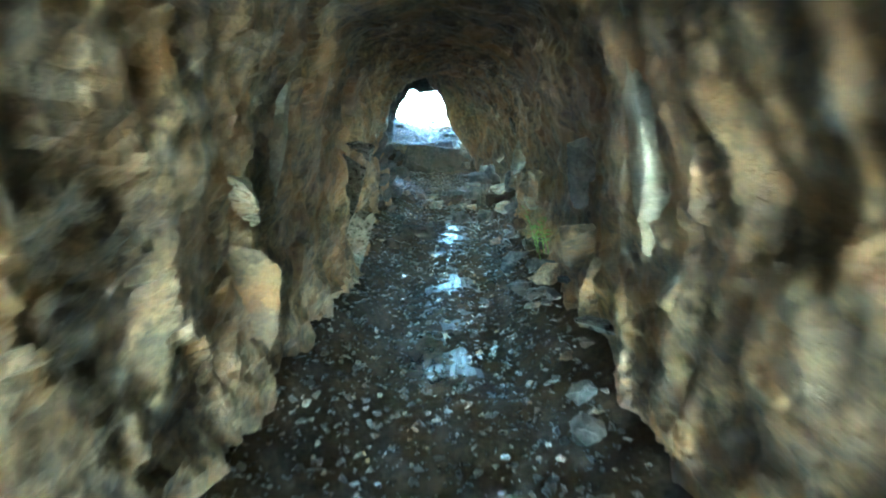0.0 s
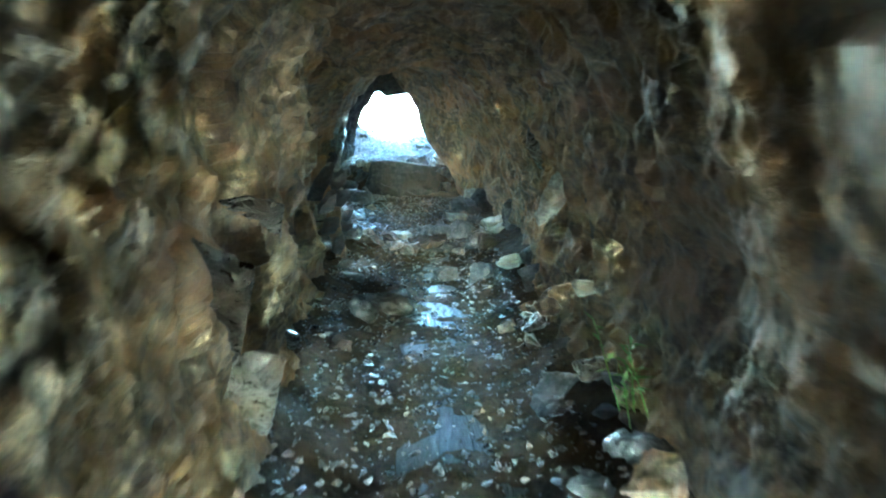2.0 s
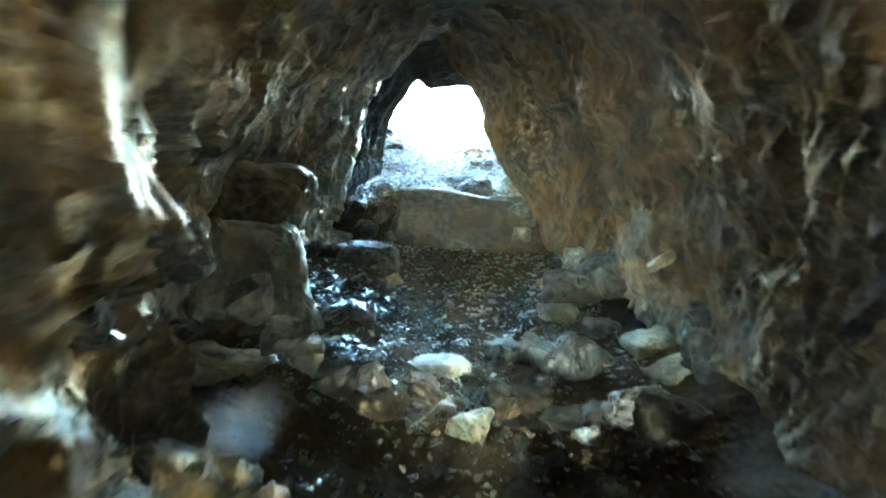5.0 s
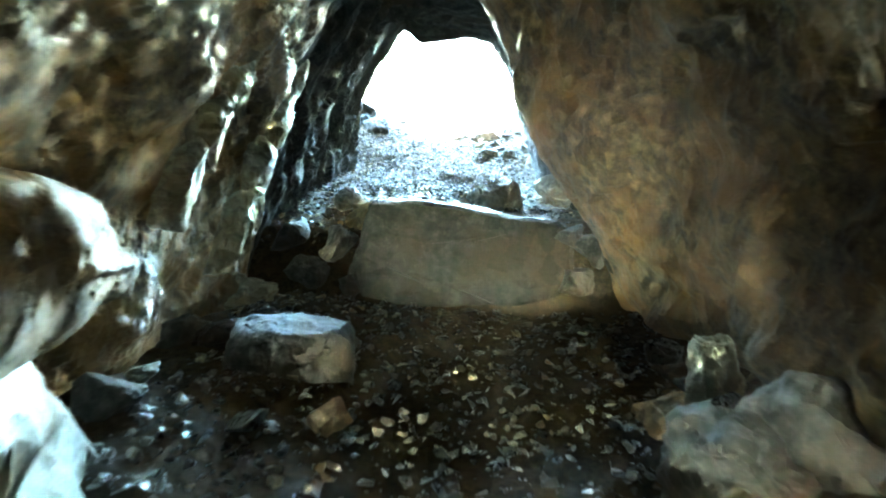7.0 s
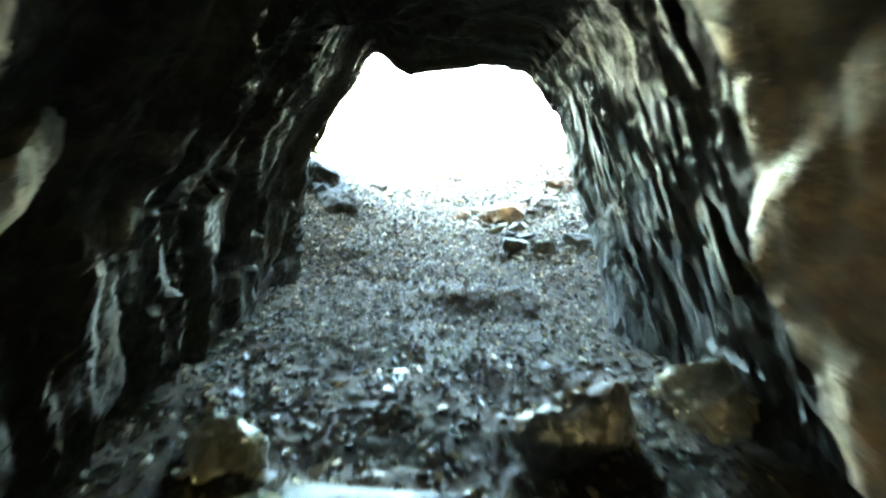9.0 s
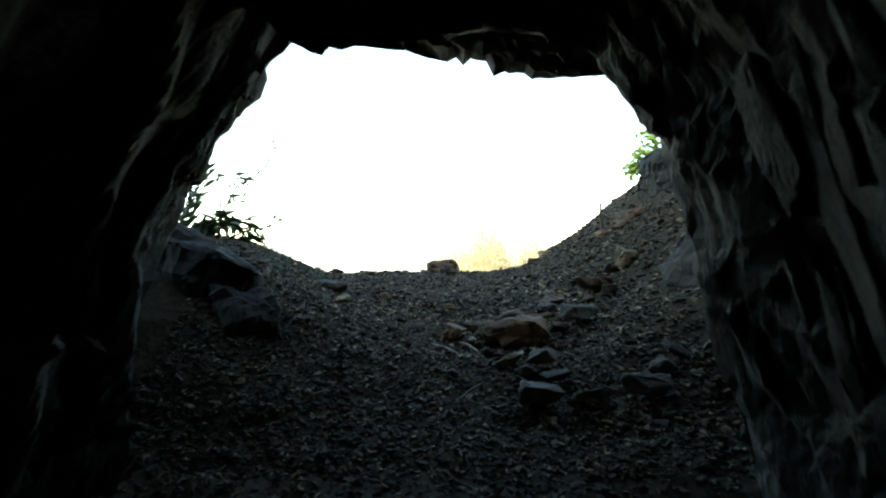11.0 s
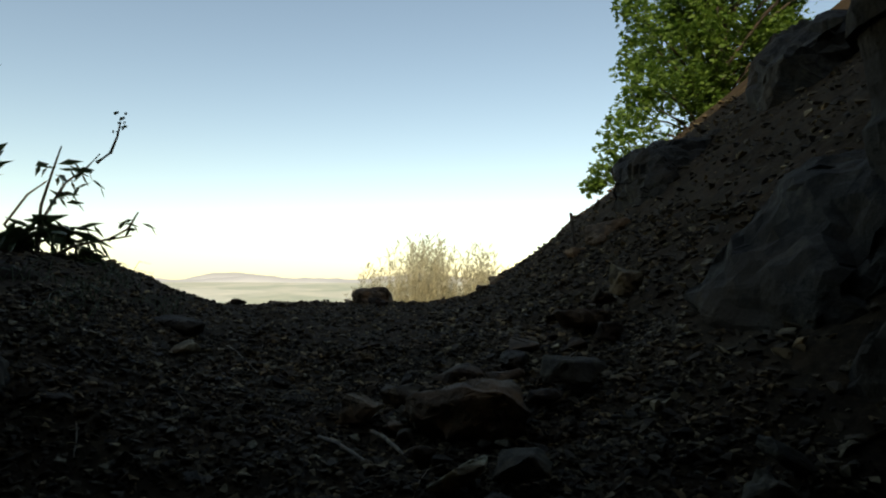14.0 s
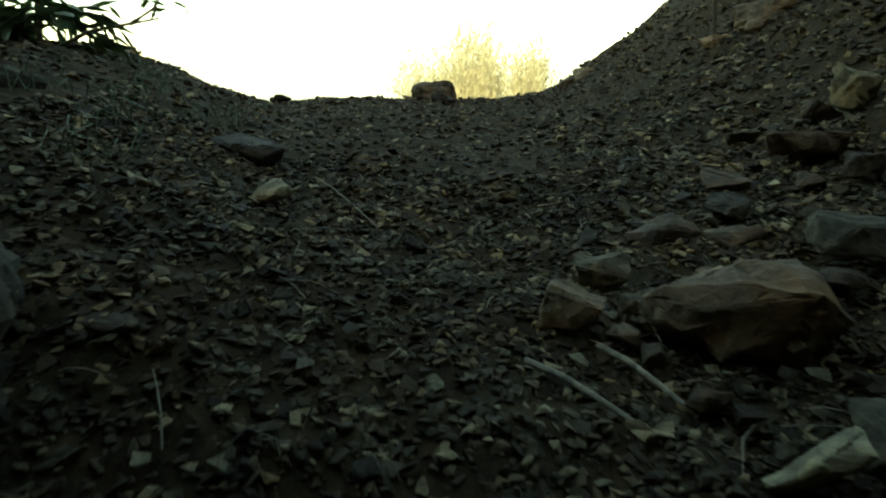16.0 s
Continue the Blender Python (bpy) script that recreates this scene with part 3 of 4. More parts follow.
for k, (x, z, w) in enumerate(((-1.3, 0.66, 0.36), (-1.1, 0.9, 0.3), (-1.45, 0.95, 0.28), (0.5, 0.62, 0.34), (0.62, 0.85, 0.3), (0.45, 0.95, 0.22), (-0.98, 0.6, 0.3))):
    rock("rubble_stone", "dark rock packed against the fallen slab", (x, 16.66, z), (w, w * 0.9, w * 0.75), (heap.uniform(-20, 5), heap.uniform(-15, 15), heap.uniform(0, 90)), SLATE, 260 + k, "rocks against the slab", corners=14)

# low dam of dark rubble across the floor
dam = random.Random(44)
for k in range(16):
    w = dam.uniform(0.16, 0.36)
    size = (w, w * dam.uniform(0.7, 1.0), w * dam.uniform(0.5, 0.8))
    rock("rubble_stone", "dark rock in a low heap across the floor", on_ground(-0.85 + 0.11 * k + dam.uniform(-0.06, 0.06), dam.uniform(12.15, 12.6), size, 0.2), size, (dam.uniform(-20, 4), dam.uniform(-12, 12), dam.uniform(0, 180)), dam.choice((SLATE, BROWN, WET)), 760 + k, "rubble heap across the floor", corners=14)

# rocks at the foot of the wall: place, size, turn
for k, (place, size, turn, mat) in enumerate((
    ((0.62, 13.1, 0.2), (0.5, 0.46, 0.42), (0, 14, 30), SLATE), ((0.16, 13.25, 0.2), (0.32, 0.36, 0.34), (-6, 10, 20), SLATE), ((0.37, 13.2, 0.3), (0.24, 0.3, 0.22), (12, -14, 60), SLATE),
    ((1.14, 13.1, 0.42), (0.44, 0.34, 0.16), (14, -12, 20), PALE), ((1.16, 12.65, 0.38), (0.42, 0.3, 0.16), (12, -10, 12), PALE), ((1.34, 12.6, 0.55), (0.42, 0.5, 0.52), (0, -8, 10), SLATE),
    ((0.86, 13.62, 0.32), (0.3, 0.3, 0.26), (0, 6, 40), SLATE), ((0.95, 12.2, 0.22), (0.5, 0.4, 0.3), (0, 10, 20), BROWN), ((-0.72, 13.3, 0.26), (0.32, 0.26, 0.09), (6, 4, 20), PALE), ((-0.86, 13.15, 0.14), (0.4, 0.36, 0.26), (0, 6, 30), SLATE))):
    rock("rubble_stone", "angular rock at the foot of the wall" if mat != PALE else "flat pale rock slab at the foot of the wall", place, size, turn, mat, 270 + k, "rocks at the foot of the wall", corners=20, rough=0.8)

# slaty plates of the wall near the mouth
wall_r = bpy.data.objects["wall_right"]
plates = random.Random(8)
for k in range(170):
    y = plates.uniform(17.0, 18.9)
    f = plates.uniform(0.0, 1.0)
    _, lf, ls, lc, top, rc, rs, rf, cx = station(y)
    fl = float(floor_line(y))
    h = top - fl
    x = np.interp(f, (0, 0.5, 0.85), (rf, rs, 0.4 * rs + 0.6 * rc)) + 0.05
    ob = rock("slate_plate", "", (float(x) + 0.075, y, fl + f * h * 0.85), (0.07, plates.uniform(0.04, 0.12), plates.uniform(0.14, 0.5)), (plates.uniform(-20, -6), -16, plates.uniform(-6, 14)), SLATY, 300 + k, corners=14, rough=0.5)
    del ob["category"]
    ob.parent = wall_r

# ---- rocks on the ground outside: place, width, height share, kind of rock ----
def outside(name, label, rows, group, mats):
    for i, (x, y, w, hs) in enumerate(rows):
        rng = random.Random(i * 31 + len(rows))
        size = (w, w * rng.uniform(0.6, 0.95), w * hs)
        rock(name, label, on_ground(x, y, size, 0.02), size, (rng.uniform(-12, 8), rng.uniform(-10, 10), rng.uniform(-25, 25)), mats[i % len(mats)], 400 + len(rows) * 40 + i, group, corners=13)


rock("boulder", "brown boulder on the rim of the path", (-0.42, 27.55, 1.7), (0.68, 0.45, 0.36), (0, 4, 10), RUST, 50, corners=22, square=0.7)
rock("boulder", "small brown rock beside the rim boulder", (0.04, 27.5, 1.64), (0.24, 0.22, 0.2), (0, 0, 40), BROWN, 51)
rock("boulder", "large flat-topped rusty brown rock among gravel", (0.06, 21.88, 1.51), (0.44, 0.32, 0.2), (-8, -8, -14), RUST, 52, corners=30)
rock("stone_slab", "long pale slab lying on the earth bank", (-1.3, 22.95, 1.76), (0.34, 0.16, 0.09), (8, 10, -32), STONE, 53)
rock("boulder", "dark lumpy rock at the foot of the bank", (-1.52, 21.45, 1.64), (0.4, 0.45, 0.4), (0, -8, 10), FACE, 54)
rock("outcrop", "leaning rib of grey-green rock beside the mouth", (1.5, 22.0, 2.02), (0.55, 0.95, 1.0), (14, 34, 10), FACE, 55, category="rock outcrop", corners=30, rough=1.3, square=0.6)
rock("outcrop", "dark rock outcrop at the foot of the bank", (1.3, 21.3, 1.7), (0.6, 0.5, 0.5), (5, 15, 30), FACE, 56, category="rock outcrop", corners=22, rough=0.9)
rock("boulder", "long brown rock on the bank", (1.52, 24.8, 2.38), (0.42, 0.26, 0.2), (0, -14, 8), RUST, 57)
rock("outcrop", "dark weathered rock under the weeds", (-1.85, 21.7, 1.68), (0.65, 0.75, 0.7), (0, 18, 15), FACE, 60, category="rock outcrop", corners=24, rough=0.9)
rock("outcrop", "dark weathered rock on the bank", (-2.4, 22.7, 1.88), (0.8, 0.8, 0.6), (0, 14, 40), FACE, 61, category="rock outcrop", corners=24, rough=0.9)
rock("outcrop", "dark rounded rock mound on the bank", (2.5, 25.6, 2.75), (1.3, 1.2, 1.1), (0, -20, 15), FACE, 58, category="rock outcrop", corners=24, rough=0.9)
rock("outcrop", "dark rock mound high on the bank", (3.6, 24.8, 3.7), (1.5, 1.3, 1.2), (0, -25, 35), FACE, 59, category="rock outcrop", corners=24, rough=0.9)
outside("rock", "angular grey and brown rock lying in gravel", [
    (1.28, 25.05, 0.26, 0.45), (1.06, 23.1, 0.2, 0.9), (0.96, 23.15, 0.14, 0.6), (0.78, 22.9, 0.3, 0.5), (0.7, 23.25, 0.14, 0.5), (0.43, 22.8, 0.18, 0.4),
    (0.67, 22.67, 0.1, 0.5), (0.34, 22.53, 0.2, 0.45), (0.8, 22.6, 0.14, 0.6), (0.36, 21.98, 0.14, 0.5), (0.52, 22.05, 0.09, 0.6),
    (0.06, 22.38, 0.21, 0.4), (0.26, 22.35, 0.17, 0.4), (-0.18, 22.12, 0.16, 0.55), (-0.33, 21.87, 0.15, 0.75), (-0.22, 21.83, 0.08, 0.5)], "rocks outside the mouth", (BROWN, STONE, BROWN))
outside("rock", "small grey stone lying in gravel", [
    (-0.14, 21.95, 0.1, 0.5), (0.22, 22.17, 0.09, 0.5), (-0.18, 21.74, 0.07, 0.6), (-0.14, 21.59, 0.11, 0.4), (-0.07, 21.53, 0.07, 0.5), (-0.34, 23.1, 0.16, 0.3),
    (-0.35, 22.87, 0.08, 0.5), (-0.64, 21.75, 0.05, 0.5), (-0.64, 21.46, 0.05, 0.5), (-0.68, 22.31, 0.07, 0.5), (-1.14, 22.44, 0.15, 0.4), (-1.2, 21.5, 0.1, 0.4)], "stones outside the mouth", (STONE, BROWN))
outside("rock", "pale angular rock in a row before the mouth", [
    (0.52, 22.12, 0.28, 0.45), (-0.02, 21.4, 0.2, 0.4), (0.16, 21.44, 0.2, 0.4), (0.05, 21.25, 0.18, 0.35), (0.08, 20.9, 0.24, 0.55), (0.22, 21.2, 0.2, 0.3),
    (0.32, 20.88, 0.2, 0.6), (0.6, 20.95, 0.25, 0.5), (0.72, 21.12, 0.16, 0.6), (0.85, 21.2, 0.16, 0.5), (-0.17, 22.4, 0.08, 0.7), (-0.15, 21.95, 0.06, 0.5)], "pale rocks before the mouth", (CHIP,))

rim = random.Random(12)
for k in range(26):
    w = rim.uniform(0.06, 0.2)
    size = (w, w, w * 0.7)
    x = rim.uniform(-3.6, 1.2)
    rock("stone", "small dark stone on the rim of the path", on_ground(x, rim.uniform(27.0, 27.7), size), size, (0, 0, rim.uniform(0, 90)), BROWN, 700 + k, "stones on the rim", corners=10)

# ==== gravel ====
TEMPLATES = [hull_mesh(random.Random(900 + k), 9, 0.6) for k in range(8)]


def gravel(name, label, spots, mat):
    """spots: x, y, size. Many loose stones as one sheet of stuff."""
    rng = np.random.default_rng(len(spots))
    V, F, base = [], [], 0
    z = ground_height(spots[:, 0], spots[:, 1])
    P = np.stack([spots[:, 0], spots[:, 1], z], 1)
    z = z + 0.05 * smooth_noise(P, 1.6, 7.0) + 0.02 * smooth_noise(P, 9.0, 2.0)
    for i, (x, y, s) in enumerate(spots):
        T, faces = TEMPLATES[i % 8]
        a, b, c = rng.uniform(0, 6.3), rng.uniform(-0.5, 0.5), rng.uniform(-0.5, 0.5)
        M = np.array(Euler((b, c, a)).to_matrix()) * np.array((1, rng.uniform(0.6, 1.0), rng.uniform(0.5, 1.0)))
        V.append((T * s) @ M.T + (x, y, z[i] + s * 0.12))
        F.extend([[v + base for v in f] for f in faces])
        base += len(T)
    ob = mesh_object(name, np.concatenate(V), F, mat)
    return tagged(ob, label, "gravel", kind="stuff")


gr = np.random.default_rng(4)


def scatter(n, x0, x1, y0, y1, small, large, power=2.5):
    u = gr.random((n, 3))
    return np.stack([x0 + (x1 - x0) * u[:, 0], y0 + (y1 - y0) * u[:, 1], small + (large - small) * u[:, 2] ** power], 1)


gravel("gravel", "loose wet broken stone on the tunnel floor", np.concatenate([scatter(5200, -1.0, 1.0, 1.0, 12.0, 0.02, 0.09), scatter(4600, -1.6, 1.0, 12.0, 16.5, 0.02, 0.09), scatter(300, -1.5, 0.65, 16.8, 18.6, 0.015, 0.09)]), WET)
gravel("gravel", "loose gravel and stone chips before the mouth", np.concatenate([scatter(4200, -1.95, 0.65, 16.7, 18.8, 0.015, 0.07), scatter(700, -1.95, -1.4, 18.8, 20.3, 0.015, 0.06), scatter(6000, -1.5, 0.75, 18.8, 20.3, 0.012, 0.05), scatter(36000, -1.8, 1.0, 20.3, 23.2, 0.012, 0.05, 2.2), scatter(11000, -3.2, 1.8, 23.0, 27.8, 0.02, 0.07, 2.6), scatter(4000, 0.0, 1.7, 20.6, 25.0, 0.02, 0.085, 2.0), scatter(2500, 1.0, 3.6, 21.5, 28.0, 0.03, 0.1, 2.5)]), STONE)
stone_meshes = []
for T, faces in TEMPLATES:
    me = bpy.data.meshes.new("pebble")
    me.from_pydata([tuple(v) for v in T], [], faces)
    me.materials.append(CHIP)
    stone_meshes.append(me)
for i, (x, y, s) in enumerate(scatter(300, -1.3, 0.7, 20.7, 22.6, 0.03, 0.06, 1.2)):
    ob = new("pebble", stone_meshes[i % 8])
    ob.matrix_basis = pose(x, y, float(ground_height(x, y)) + 0.012, random.uniform(-25, 25), random.uniform(-25, 25), random.uniform(0, 360)) @ Matrix.Diagonal((s, s * 0.8, s * 0.7, 1))
    ob.parent = ground

# shallow water on the tunnel floor
wm, wt, wp = material("muddy_water")
wp.inputs["Base Color"].default_value = (0.012, 0.012, 0.011, 1)
wp.inputs["Roughness"].default_value = 0.5
wp.inputs["Specular IOR Level"].default_value = 0.35
wno = node(wt, "ShaderNodeTexNoise", Scale=18.0, Detail=5.0)
wb = node(wt, "ShaderNodeBump", Strength=1.0, Distance=0.05)
wt.links.new(wno.outputs[0], wb.inputs["Height"])
wt.links.new(wb.outputs[0], wp.inputs["Normal"])
py_, px_ = np.arange(4.5, 12.6, 0.1), np.linspace(-0.5, 0.5, 9)
pv = np.array([(0.1 + 0.1 * math.sin(y * 1.3) + x * (0.5 + 0.2 * math.sin(y * 2.1)), y, float(floor_line(y)) - 0.004 - 0.03 * abs(x)) for y in py_ for x in px_])
tagged(mesh_object("puddle", pv, grid_faces(len(py_), len(px_)), wm, True), "shallow muddy water on the tunnel floor", "puddle")


# ==== plants ====
def leaf_material(name, dark, light, through_amount=0.4):
    m, t, p = material(name)
    geo = t.nodes.new("ShaderNodeNewGeometry")
    c = ramp(t, geo.outputs["Random Per Island"], [(0.0, dark), (1.0, light)])
    t.links.new(c, p.inputs["Base Color"])
    p.inputs["Roughness"].default_value = 0.5
    tr = t.nodes.new("ShaderNodeBsdfTranslucent")
    t.links.new(c, tr.inputs[0])
    mx = t.nodes.new("ShaderNodeMixShader")
    mx.inputs[0].default_value = through_amount
    t.links.new(p.outputs[0], mx.inputs[1])
    t.links.new(tr.outputs[0], mx.inputs[2])
    t.links.new(mx.outputs[0], t.nodes["Material Output"].inputs[0])
    return m


LEAF = leaf_material("tree_leaf", (0.06, 0.125, 0.02), (0.18, 0.28, 0.055), 0.5)
STRAW = leaf_material("dry_reed", (0.5, 0.46, 0.31), (0.72, 0.68, 0.52))
WEED = leaf_material("weed_leaf", (0.05, 0.08, 0.035), (0.10, 0.13, 0.06), 0.25)
FRESH = leaf_material("fresh_leaf", (0.14, 0.2, 0.05), (0.2, 0.27, 0.08))
BARK = rock_material("bark", (0.03, 0.024, 0.018), (0.07, 0.055, 0.04), (0.12, 0.1, 0.075), (0.08, 0.06, 0.04), 4.0, (0.7, 0.95), 0.6)
DRY = rock_material("dry_stalk", (0.10, 0.085, 0.06), (0.2, 0.17, 0.12), (0.3, 0.26, 0.19), (0.2, 0.15, 0.1), 6.0, (0.6, 0.9), 0.3)


class Strands:
    """Gathers tapered stems and leaf blades into one mesh."""

    def __init__(self):
        self.V, self.F = [], []

    def stem(self, pts, r0, r1, sides=5):
        pts = [Vector(p) for p in pts]
        base = len(self.V)
        for i, p in enumerate(pts):
            d = (pts[min(i + 1, len(pts) - 1)] - pts[max(i - 1, 0)]).normalized()
            a = d.orthogonal().normalized()
            b = d.cross(a)
            r = r0 + (r1 - r0) * i / (len(pts) - 1)
            for k in range(sides):
                w = 2 * math.pi * k / sides
                self.V.append(p + (a * math.cos(w) + b * math.sin(w)) * r)
        for i in range(len(pts) - 1):
            for k in range(sides):
                q = base + i * sides + k
                n = base + i * sides + (k + 1) % sides
                self.F.append((q, n, n + sides, q + sides))

    def blade(self, root, tip, width, droop=0.0):
        root, tip = Vector(root), Vector(tip)
        d = tip - root
        side = d.cross(Vector((0.3, 0.5, 0.8))).normalized() * width * 0.5
        mid = root + d * 0.45 + Vector((0, 0, d.length * 0.08 - droop))
        fold = d.cross(side).normalized() * width * 0.15
        b = len(self.V)
        self.V += [root, mid + side + fold, tip, mid - side + fold, mid]
        self.F += [(b, b + 1, b + 4), (b + 4, b + 1, b + 2), (b + 4, b + 2, b + 3), (b, b + 4, b + 3)]

    def palm(self, at, turn, size):
        """A lobed leaf of five points."""
        m = Euler(turn).to_matrix()
        b = len(self.V)
        ring_ = []
        for k, r in enumerate((0.15, 0.75, 0.4, 0.95, 0.5, 1.0, 0.5, 0.95, 0.4, 0.75)):
            w = -math.pi / 2 + 2 * math.pi * k / 10
            ring_.append(Vector(at) + m @ Vector((math.cos(w) * r * size, math.sin(w) * r * size, 0.1 * size * math.sin(3 * w))))
        self.V += [Vector(at) + m @ Vector((0, 0, 0.08 * size)), *ring_]
        self.F += [(b, b + 1 + k, b + 1 + (k + 1) % 10) for k in range(10)]

    def finish(self, name, mat, parent=None, label=""):
        ob = mesh_object(name, self.V, self.F, mat)
        if parent:
            ob.parent = parent
        if label:
            ob["label"] = label
        return ob


def holder(name, label, category, group=""):
    return tagged(new(name), label, category, group)


# tree on the bank
tree = holder("tree", "leafy green broad-leaved tree lit by the sun", "tree")
tr = random.Random(21)
wood, crown = Strands(), Strands()
foot = (6.4, 32.6, float(ground_height(6.4, 32.6)) - 0.2)
wood.stem([foot, (6.3, 32.5, foot[2] + 1.4), (6.1, 32.3, foot[2] + 2.8), (6.0, 32.2, foot[2] + 4.5), (5.8, 32.0, foot[2] + 6.4)], 0.17, 0.04, 8)
clumps = [(3.75, 31.0, 4.35, 0.42), (3.45, 31.0, 3.9, 0.3), (3.25, 31.0, 3.65, 0.2), (4.1, 31.1, 4.7, 0.5), (4.35, 31.1, 5.6, 0.5), (4.15, 31.1, 5.25, 0.32), (4.3, 31.2, 6.4, 0.4), (4.05, 31.1, 6.9, 0.35)]
while len(clumps) < 100:
    a, b, c = tr.gauss(0, 0.6), tr.gauss(0, 0.5), tr.uniform(-1, 1)
    x, y, z = 6.3 + a * 1.9, 32.2 + b * 1.5, 6.5 + c * 3.0
    if x > 4.35 + 0.25 * abs(z - 5.2) + tr.uniform(-0.2, 0.3) and z > 3.2:
        clumps.append((x, y, z, tr.uniform(0.32, 0.6)))
for x, y, z, r in clumps:
    h = foot[2] + min(5.5, max(1.0, (z - foot[2]) * 0.6))
    wood.stem([(6.1, 32.3, h), ((6.1 + x) / 2, (32.3 + y) / 2, (h + z) / 2 + 0.15), (x, y, z)], 0.035, 0.008, 4)
    for _ in range(int(480 * r)):
        d = Vector((tr.gauss(0, 1), tr.gauss(0, 1), tr.gauss(0, 0.8))).normalized() * r * tr.uniform(0.4, 1.15)
        crown.palm((x + d.x, y + d.y, z + d.z), (tr.uniform(-0.9, 0.9), tr.uniform(-0.9, 0.9), tr.uniform(0, 6.3)), tr.uniform(0.06, 0.105))
wood.finish("trunk", BARK, tree)
tagged(crown.finish("crown", LEAF, tree), kind="stuff")

# pale reeds beyond the rim
def reed_clump(x0, y0, top, half, n, seed):
    ob = holder("reed_bush", "tall pale yellow feathery bush beyond the rim", "bush", "bushes beyond the rim")
    rr = random.Random(seed)
    stems, leaves = Strands(), Strands()
    z0 = float(ground_height(x0, y0)) - 0.1
    for _ in range(n):
        a = rr.gauss(0, 0.45)
        x1 = x0 + a * half
        y1 = y0 + rr.gauss(0, 0.4)
        zt = z0 + (top - z0) * (1 - 0.10 * a * a) * rr.uniform(0.72, 1.0)
        bend = rr.gauss(0, 0.2)
        stems.stem([(x0 + a * half * 0.5, y1, z0), (x1, y1, z0 + (zt - z0) * 0.6), (x1 + bend, y1, zt)], 0.009, 0.002, 3)
        for _ in range(40):
            f = rr.uniform(0.3, 1.0)
            p = Vector((x0 + a * half * (0.5 + 0.5 * min(1, f / 0.6)) + bend * max(0, f - 0.6) * 2.5, y1, z0 + (zt - z0) * f))
            leaves.blade(p, p + Vector((rr.uniform(-0.16, 0.16), rr.uniform(-0.12, 0.12), rr.uniform(0.04, 0.2))), 0.02)
    tagged(stems.finish("stalk_mass", STRAW, ob), kind="stuff")
    tagged(leaves.finish("foliage", STRAW, ob), kind="stuff")


reed_clump(-0.55, 34.0, 2.35, 0.6, 150, 1)
reed_clump(0.5, 34.2, 3.0, 0.9, 330, 2)
reed_clump(1.65, 34.4, 2.8, 0.55, 170, 3)

# leafy weed on the bank by the mouth
weed = holder("weed", "dark leafy upright weed on the bank", "weed")
wl, wr_ = Strands(), random.Random(31)
WX = -2.72
for k in range(14):
    x0, y0 = WX + wr_.uniform(-0.3, 0.2), 23.0 + wr_.uniform(-0.2, 0.25)
    z0 = float(ground_height(x0, y0)) - 0.05
    top = Vector((x0 + wr_.uniform(-0.05, 0.3), y0 + wr_.uniform(-0.1, 0.1), z0 + wr_.uniform(0.55, 1.1)))
    root = Vector((x0, y0, z0))
    ws = Strands()
    ws.stem([root, root.lerp(top, 0.5) + Vector((0.03, 0, 0)), top], 0.009, 0.003, 5)
    ws.finish("stem", WEED, weed)
    for i in range(36):
        f = 0.12 + 0.88 * i / 35
        p = root.lerp(top, f)
        w = i * 2.4 + wr_.uniform(-0.4, 0.4)
        ln = wr_.uniform(0.09, 0.19) * (1.15 - 0.5 * f)
        wl.blade(p, p + Vector((math.cos(w) * ln, math.sin(w) * ln, ln * wr_.uniform(0.2, 0.9))), 0.038)
tagged(wl.finish("foliage", WEED, weed), kind="stuff")

# dry thistle with curled leaves
thistle = holder("thistle", "dry branching thistle with curled leaves and a seed head", "thistle")
tl, th = Strands(), random.Random(41)
Y = 24.1
base_ = Vector((-2.6, Y, float(ground_height(-2.6, Y)) - 0.05))


def up(x, z):
    return (x, Y, z)


branches = [
    [base_, up(-2.55, 2.4), up(-2.42, 2.63), up(-2.28, 2.74), up(-2.2, 2.83)],
    [up(-2.22, 2.77), up(-2.13, 2.84), up(-2.09, 2.95), up(-2.07, 3.05)],
    [base_, up(-2.57, 2.48), up(-2.5, 2.72), up(-2.45, 2.88)],
    [base_, up(-2.35, 2.21), up(-2.15, 2.25), up(-1.98, 2.28)],
    [up(-2.13, 2.25), up(-2.0, 2.33), up(-1.94, 2.44)],
    [base_, up(-2.8, 2.35), up(-2.66, 2.55), up(-2.54, 2.64)],
]
for b in branches:
    ts = Strands()
    ts.stem(b, 0.013, 0.005, 6)
    ts.finish("stalk", DRY, thistle)
for x, z, n, ln in ((-2.47, 2.7, 8, 0.16), (-2.25, 2.69, 4, 0.15), (-1.98, 2.34, 5, 0.1), (-2.48, 2.56, 6, 0.13), (-2.4, 2.29, 13, 0.25), (-2.6, 2.3, 16, 0.27), (-2.8, 2.24, 16, 0.26), (-2.3, 2.15, 12, 0.2), (-3.0, 2.2, 14, 0.25)):
    for _ in range(n):
        w = th.uniform(0, 6.3)
        p = Vector((x + th.uniform(-0.06, 0.06), Y + th.uniform(-0.08, 0.08), z + th.uniform(-0.06, 0.06)))
        q = p + Vector((math.cos(w) * ln, math.sin(w) * ln * 0.6, th.uniform(-0.5, 0.3) * ln))
        tl.blade(p, q, ln * 0.4)
        tl.blade(p.lerp(q, 0.6), q + Vector((0, 0, -0.45 * ln)), ln * 0.2)
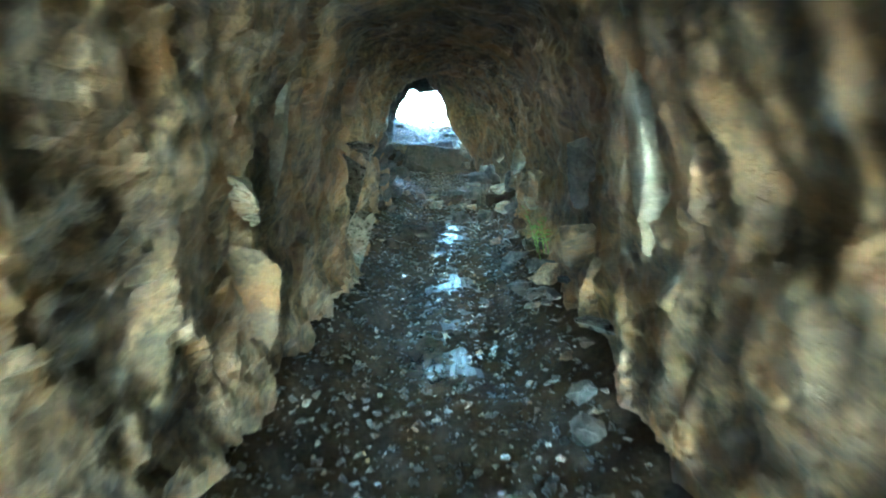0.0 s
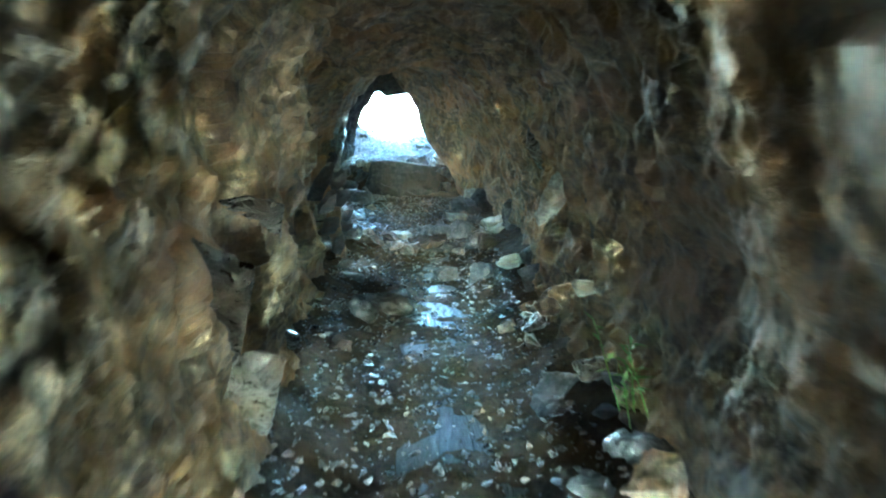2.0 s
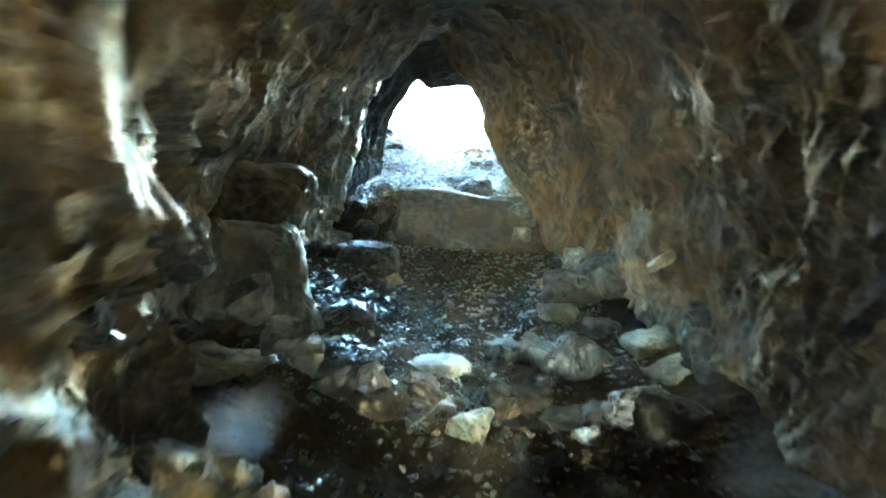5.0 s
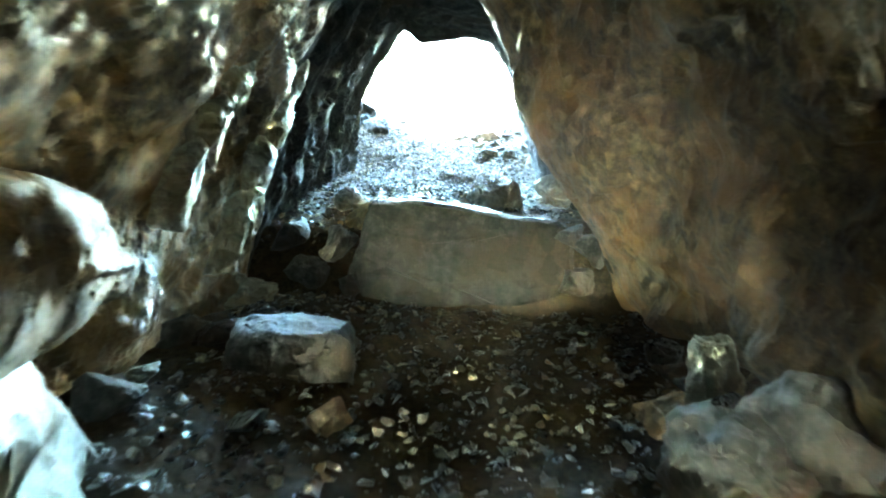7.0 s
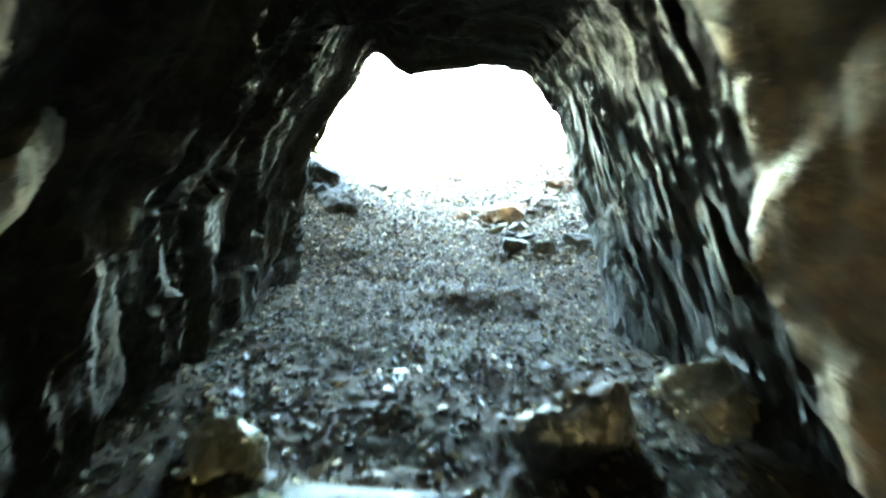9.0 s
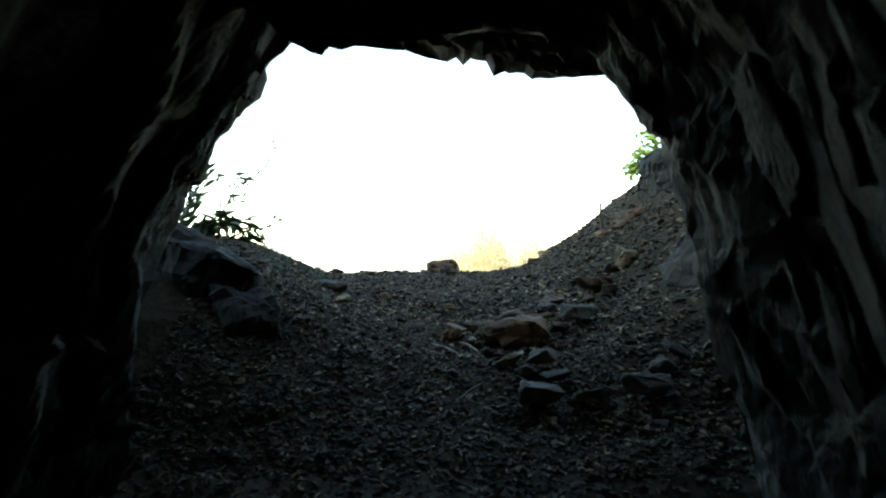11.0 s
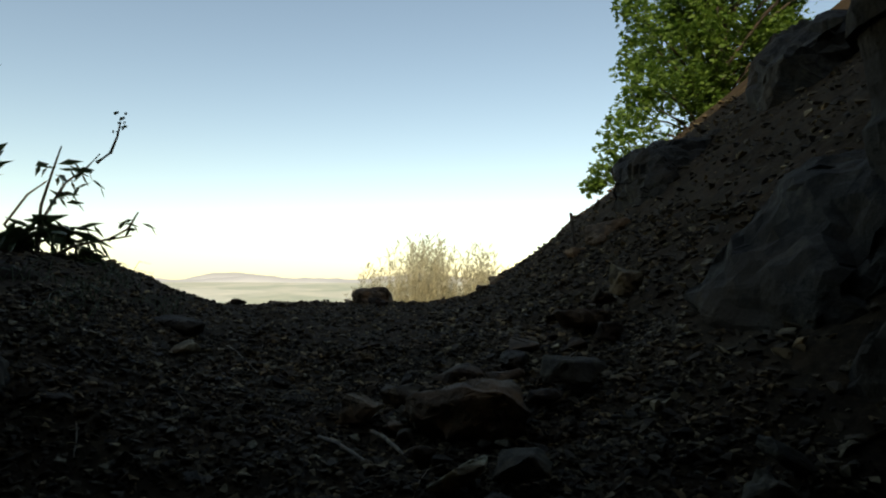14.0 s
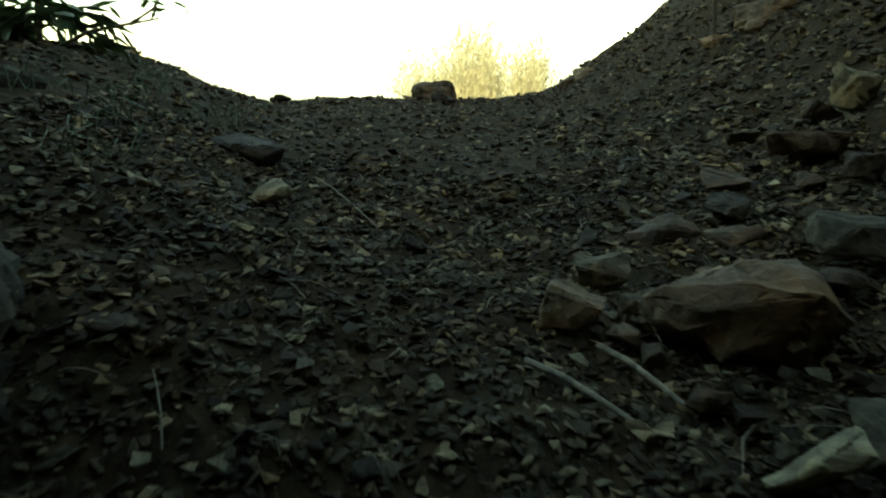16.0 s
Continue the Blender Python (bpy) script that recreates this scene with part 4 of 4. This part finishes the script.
for _ in range(12):
    p = Vector((-2.075 + th.uniform(-0.04, 0.04), Y, 3.02 + th.uniform(-0.06, 0.09)))
    tl.blade(p, p + Vector((th.uniform(-0.03, 0.03), 0, th.uniform(0.01, 0.05))), 0.024)
tagged(tl.finish("foliage", WEED, thistle), kind="stuff")

# grass tufts on the bank
for k, (x, y) in enumerate(((-1.75, 22.9), (-1.6, 22.6), (-1.95, 22.6), (-1.85, 23.5), (-1.5, 23.2), (-2.1, 24.0), (-1.55, 22.2))):
    tuft = Strands()
    rr = random.Random(60 + k)
    z = float(ground_height(x, y))
    for _ in range(26):
        w, ln = rr.uniform(0, 6.3), rr.uniform(0.06, 0.16)
        r0 = Vector((x + rr.uniform(-0.12, 0.12), y + rr.uniform(-0.12, 0.12), z - 0.01))
        tuft.stem([r0, r0 + Vector((math.cos(w) * ln * 0.4, math.sin(w) * ln * 0.4, ln * 0.7)), r0 + Vector((math.cos(w) * ln, math.sin(w) * ln, ln * 0.55))], 0.003, 0.001, 3)
    tagged(tuft.finish("grass_tuft", WEED), "small drooping grass tuft on the bank", "grass", "grass on the bank")

# sticks and straws on the gravel
def stick(name, label, a, b, r, sag=0.0):
    st = Strands()
    a, b = [Vector((x, y, float(ground_height(x, y)) + r + 0.012)) for x, y in (a, b)]
    st.stem([a, a.lerp(b, 0.35) + Vector((sag, 0, 0.012)), a.lerp(b, 0.7) + Vector((sag * 0.7, 0, 0.008)), b], r, r * 0.7, 7)
    tagged(st.finish(name, DRY), label, "stick")


stick("stick", "dry grey stick lying on the gravel", (-0.29, 21.78), (-0.17, 21.55), 0.0075)
stick("stick", "dry grey stick lying on the gravel", (-0.46, 21.71), (-0.28, 21.5), 0.0075)
stick("straw", "thin pale dry stalk lying on the gravel", (-1.05, 22.88), (-0.8, 22.42), 0.0025)
stick("straw", "thin pale dry stalk lying on the gravel", (-0.04, 21.54), (-0.16, 21.33), 0.002, -0.03)
stick("straw", "thin pale dry stalk lying on the gravel", (-0.32, 20.95), (-0.1, 21.25), 0.003)
for k in range(34):
    x, y, w = rim.uniform(-1.4, 0.4), rim.uniform(20.9, 23.2), rim.uniform(0, 6.3)
    ln = rim.uniform(0.05, 0.16)
    stick("straw", "short dry straw lying on the gravel", (x, y), (x + math.cos(w) * ln, y + math.sin(w) * ln), 0.0016, rim.uniform(-0.02, 0.02))
post = Strands()
post.stem([(1.3, 25.0, 2.1), (1.28, 25.0, 2.35), (1.26, 25.0, 2.56)], 0.018, 0.013, 7)
tagged(post.finish("dead_stem", BARK), "short dead stem standing on the bank", "stem")

# fresh green weed in the tunnel's rubble
green = holder("seedling", "small fresh green weed in the tunnel rubble", "weed")
gs, gl, g_ = Strands(), Strands(), random.Random(71)
for k in range(5):
    p = Vector((1.0 + g_.uniform(-0.1, 0.1), 6.5 + g_.uniform(-0.15, 0.15), 0.35))
    q = p + Vector((g_.uniform(-0.12, 0.05), g_.uniform(-0.1, 0.1), g_.uniform(0.3, 0.5)))
    gs.stem([p, p.lerp(q, 0.5), q], 0.005, 0.002, 5)
    for i in range(9):
        c = p.lerp(q, 0.4 + 0.6 * i / 8)
        gl.blade(c, c + Vector((g_.uniform(-0.1, 0.1), g_.uniform(-0.1, 0.1), g_.uniform(0.0, 0.08))), 0.03)
gs.finish("stem", FRESH, green)
gl.finish("foliage", FRESH, green)

# far ridges across the valley, their pale grey holding the haze of distance
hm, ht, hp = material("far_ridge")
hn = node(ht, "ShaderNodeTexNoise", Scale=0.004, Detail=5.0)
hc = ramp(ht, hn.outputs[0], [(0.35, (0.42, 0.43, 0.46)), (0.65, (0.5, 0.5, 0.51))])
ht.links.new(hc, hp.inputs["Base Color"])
hp.inputs["Roughness"].default_value = 1.0
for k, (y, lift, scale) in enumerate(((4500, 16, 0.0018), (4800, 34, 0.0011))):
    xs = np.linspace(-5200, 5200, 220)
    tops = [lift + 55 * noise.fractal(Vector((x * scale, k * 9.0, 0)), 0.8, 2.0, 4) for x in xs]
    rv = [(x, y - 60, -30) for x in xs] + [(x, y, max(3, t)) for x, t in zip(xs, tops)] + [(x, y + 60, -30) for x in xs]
    tagged(mesh_object("backdrop_ridge", rv, grid_faces(3, len(xs)), hm, True), "mountain ridge beyond the valley with haze painted in pale grey", "mountain", kind="structure")
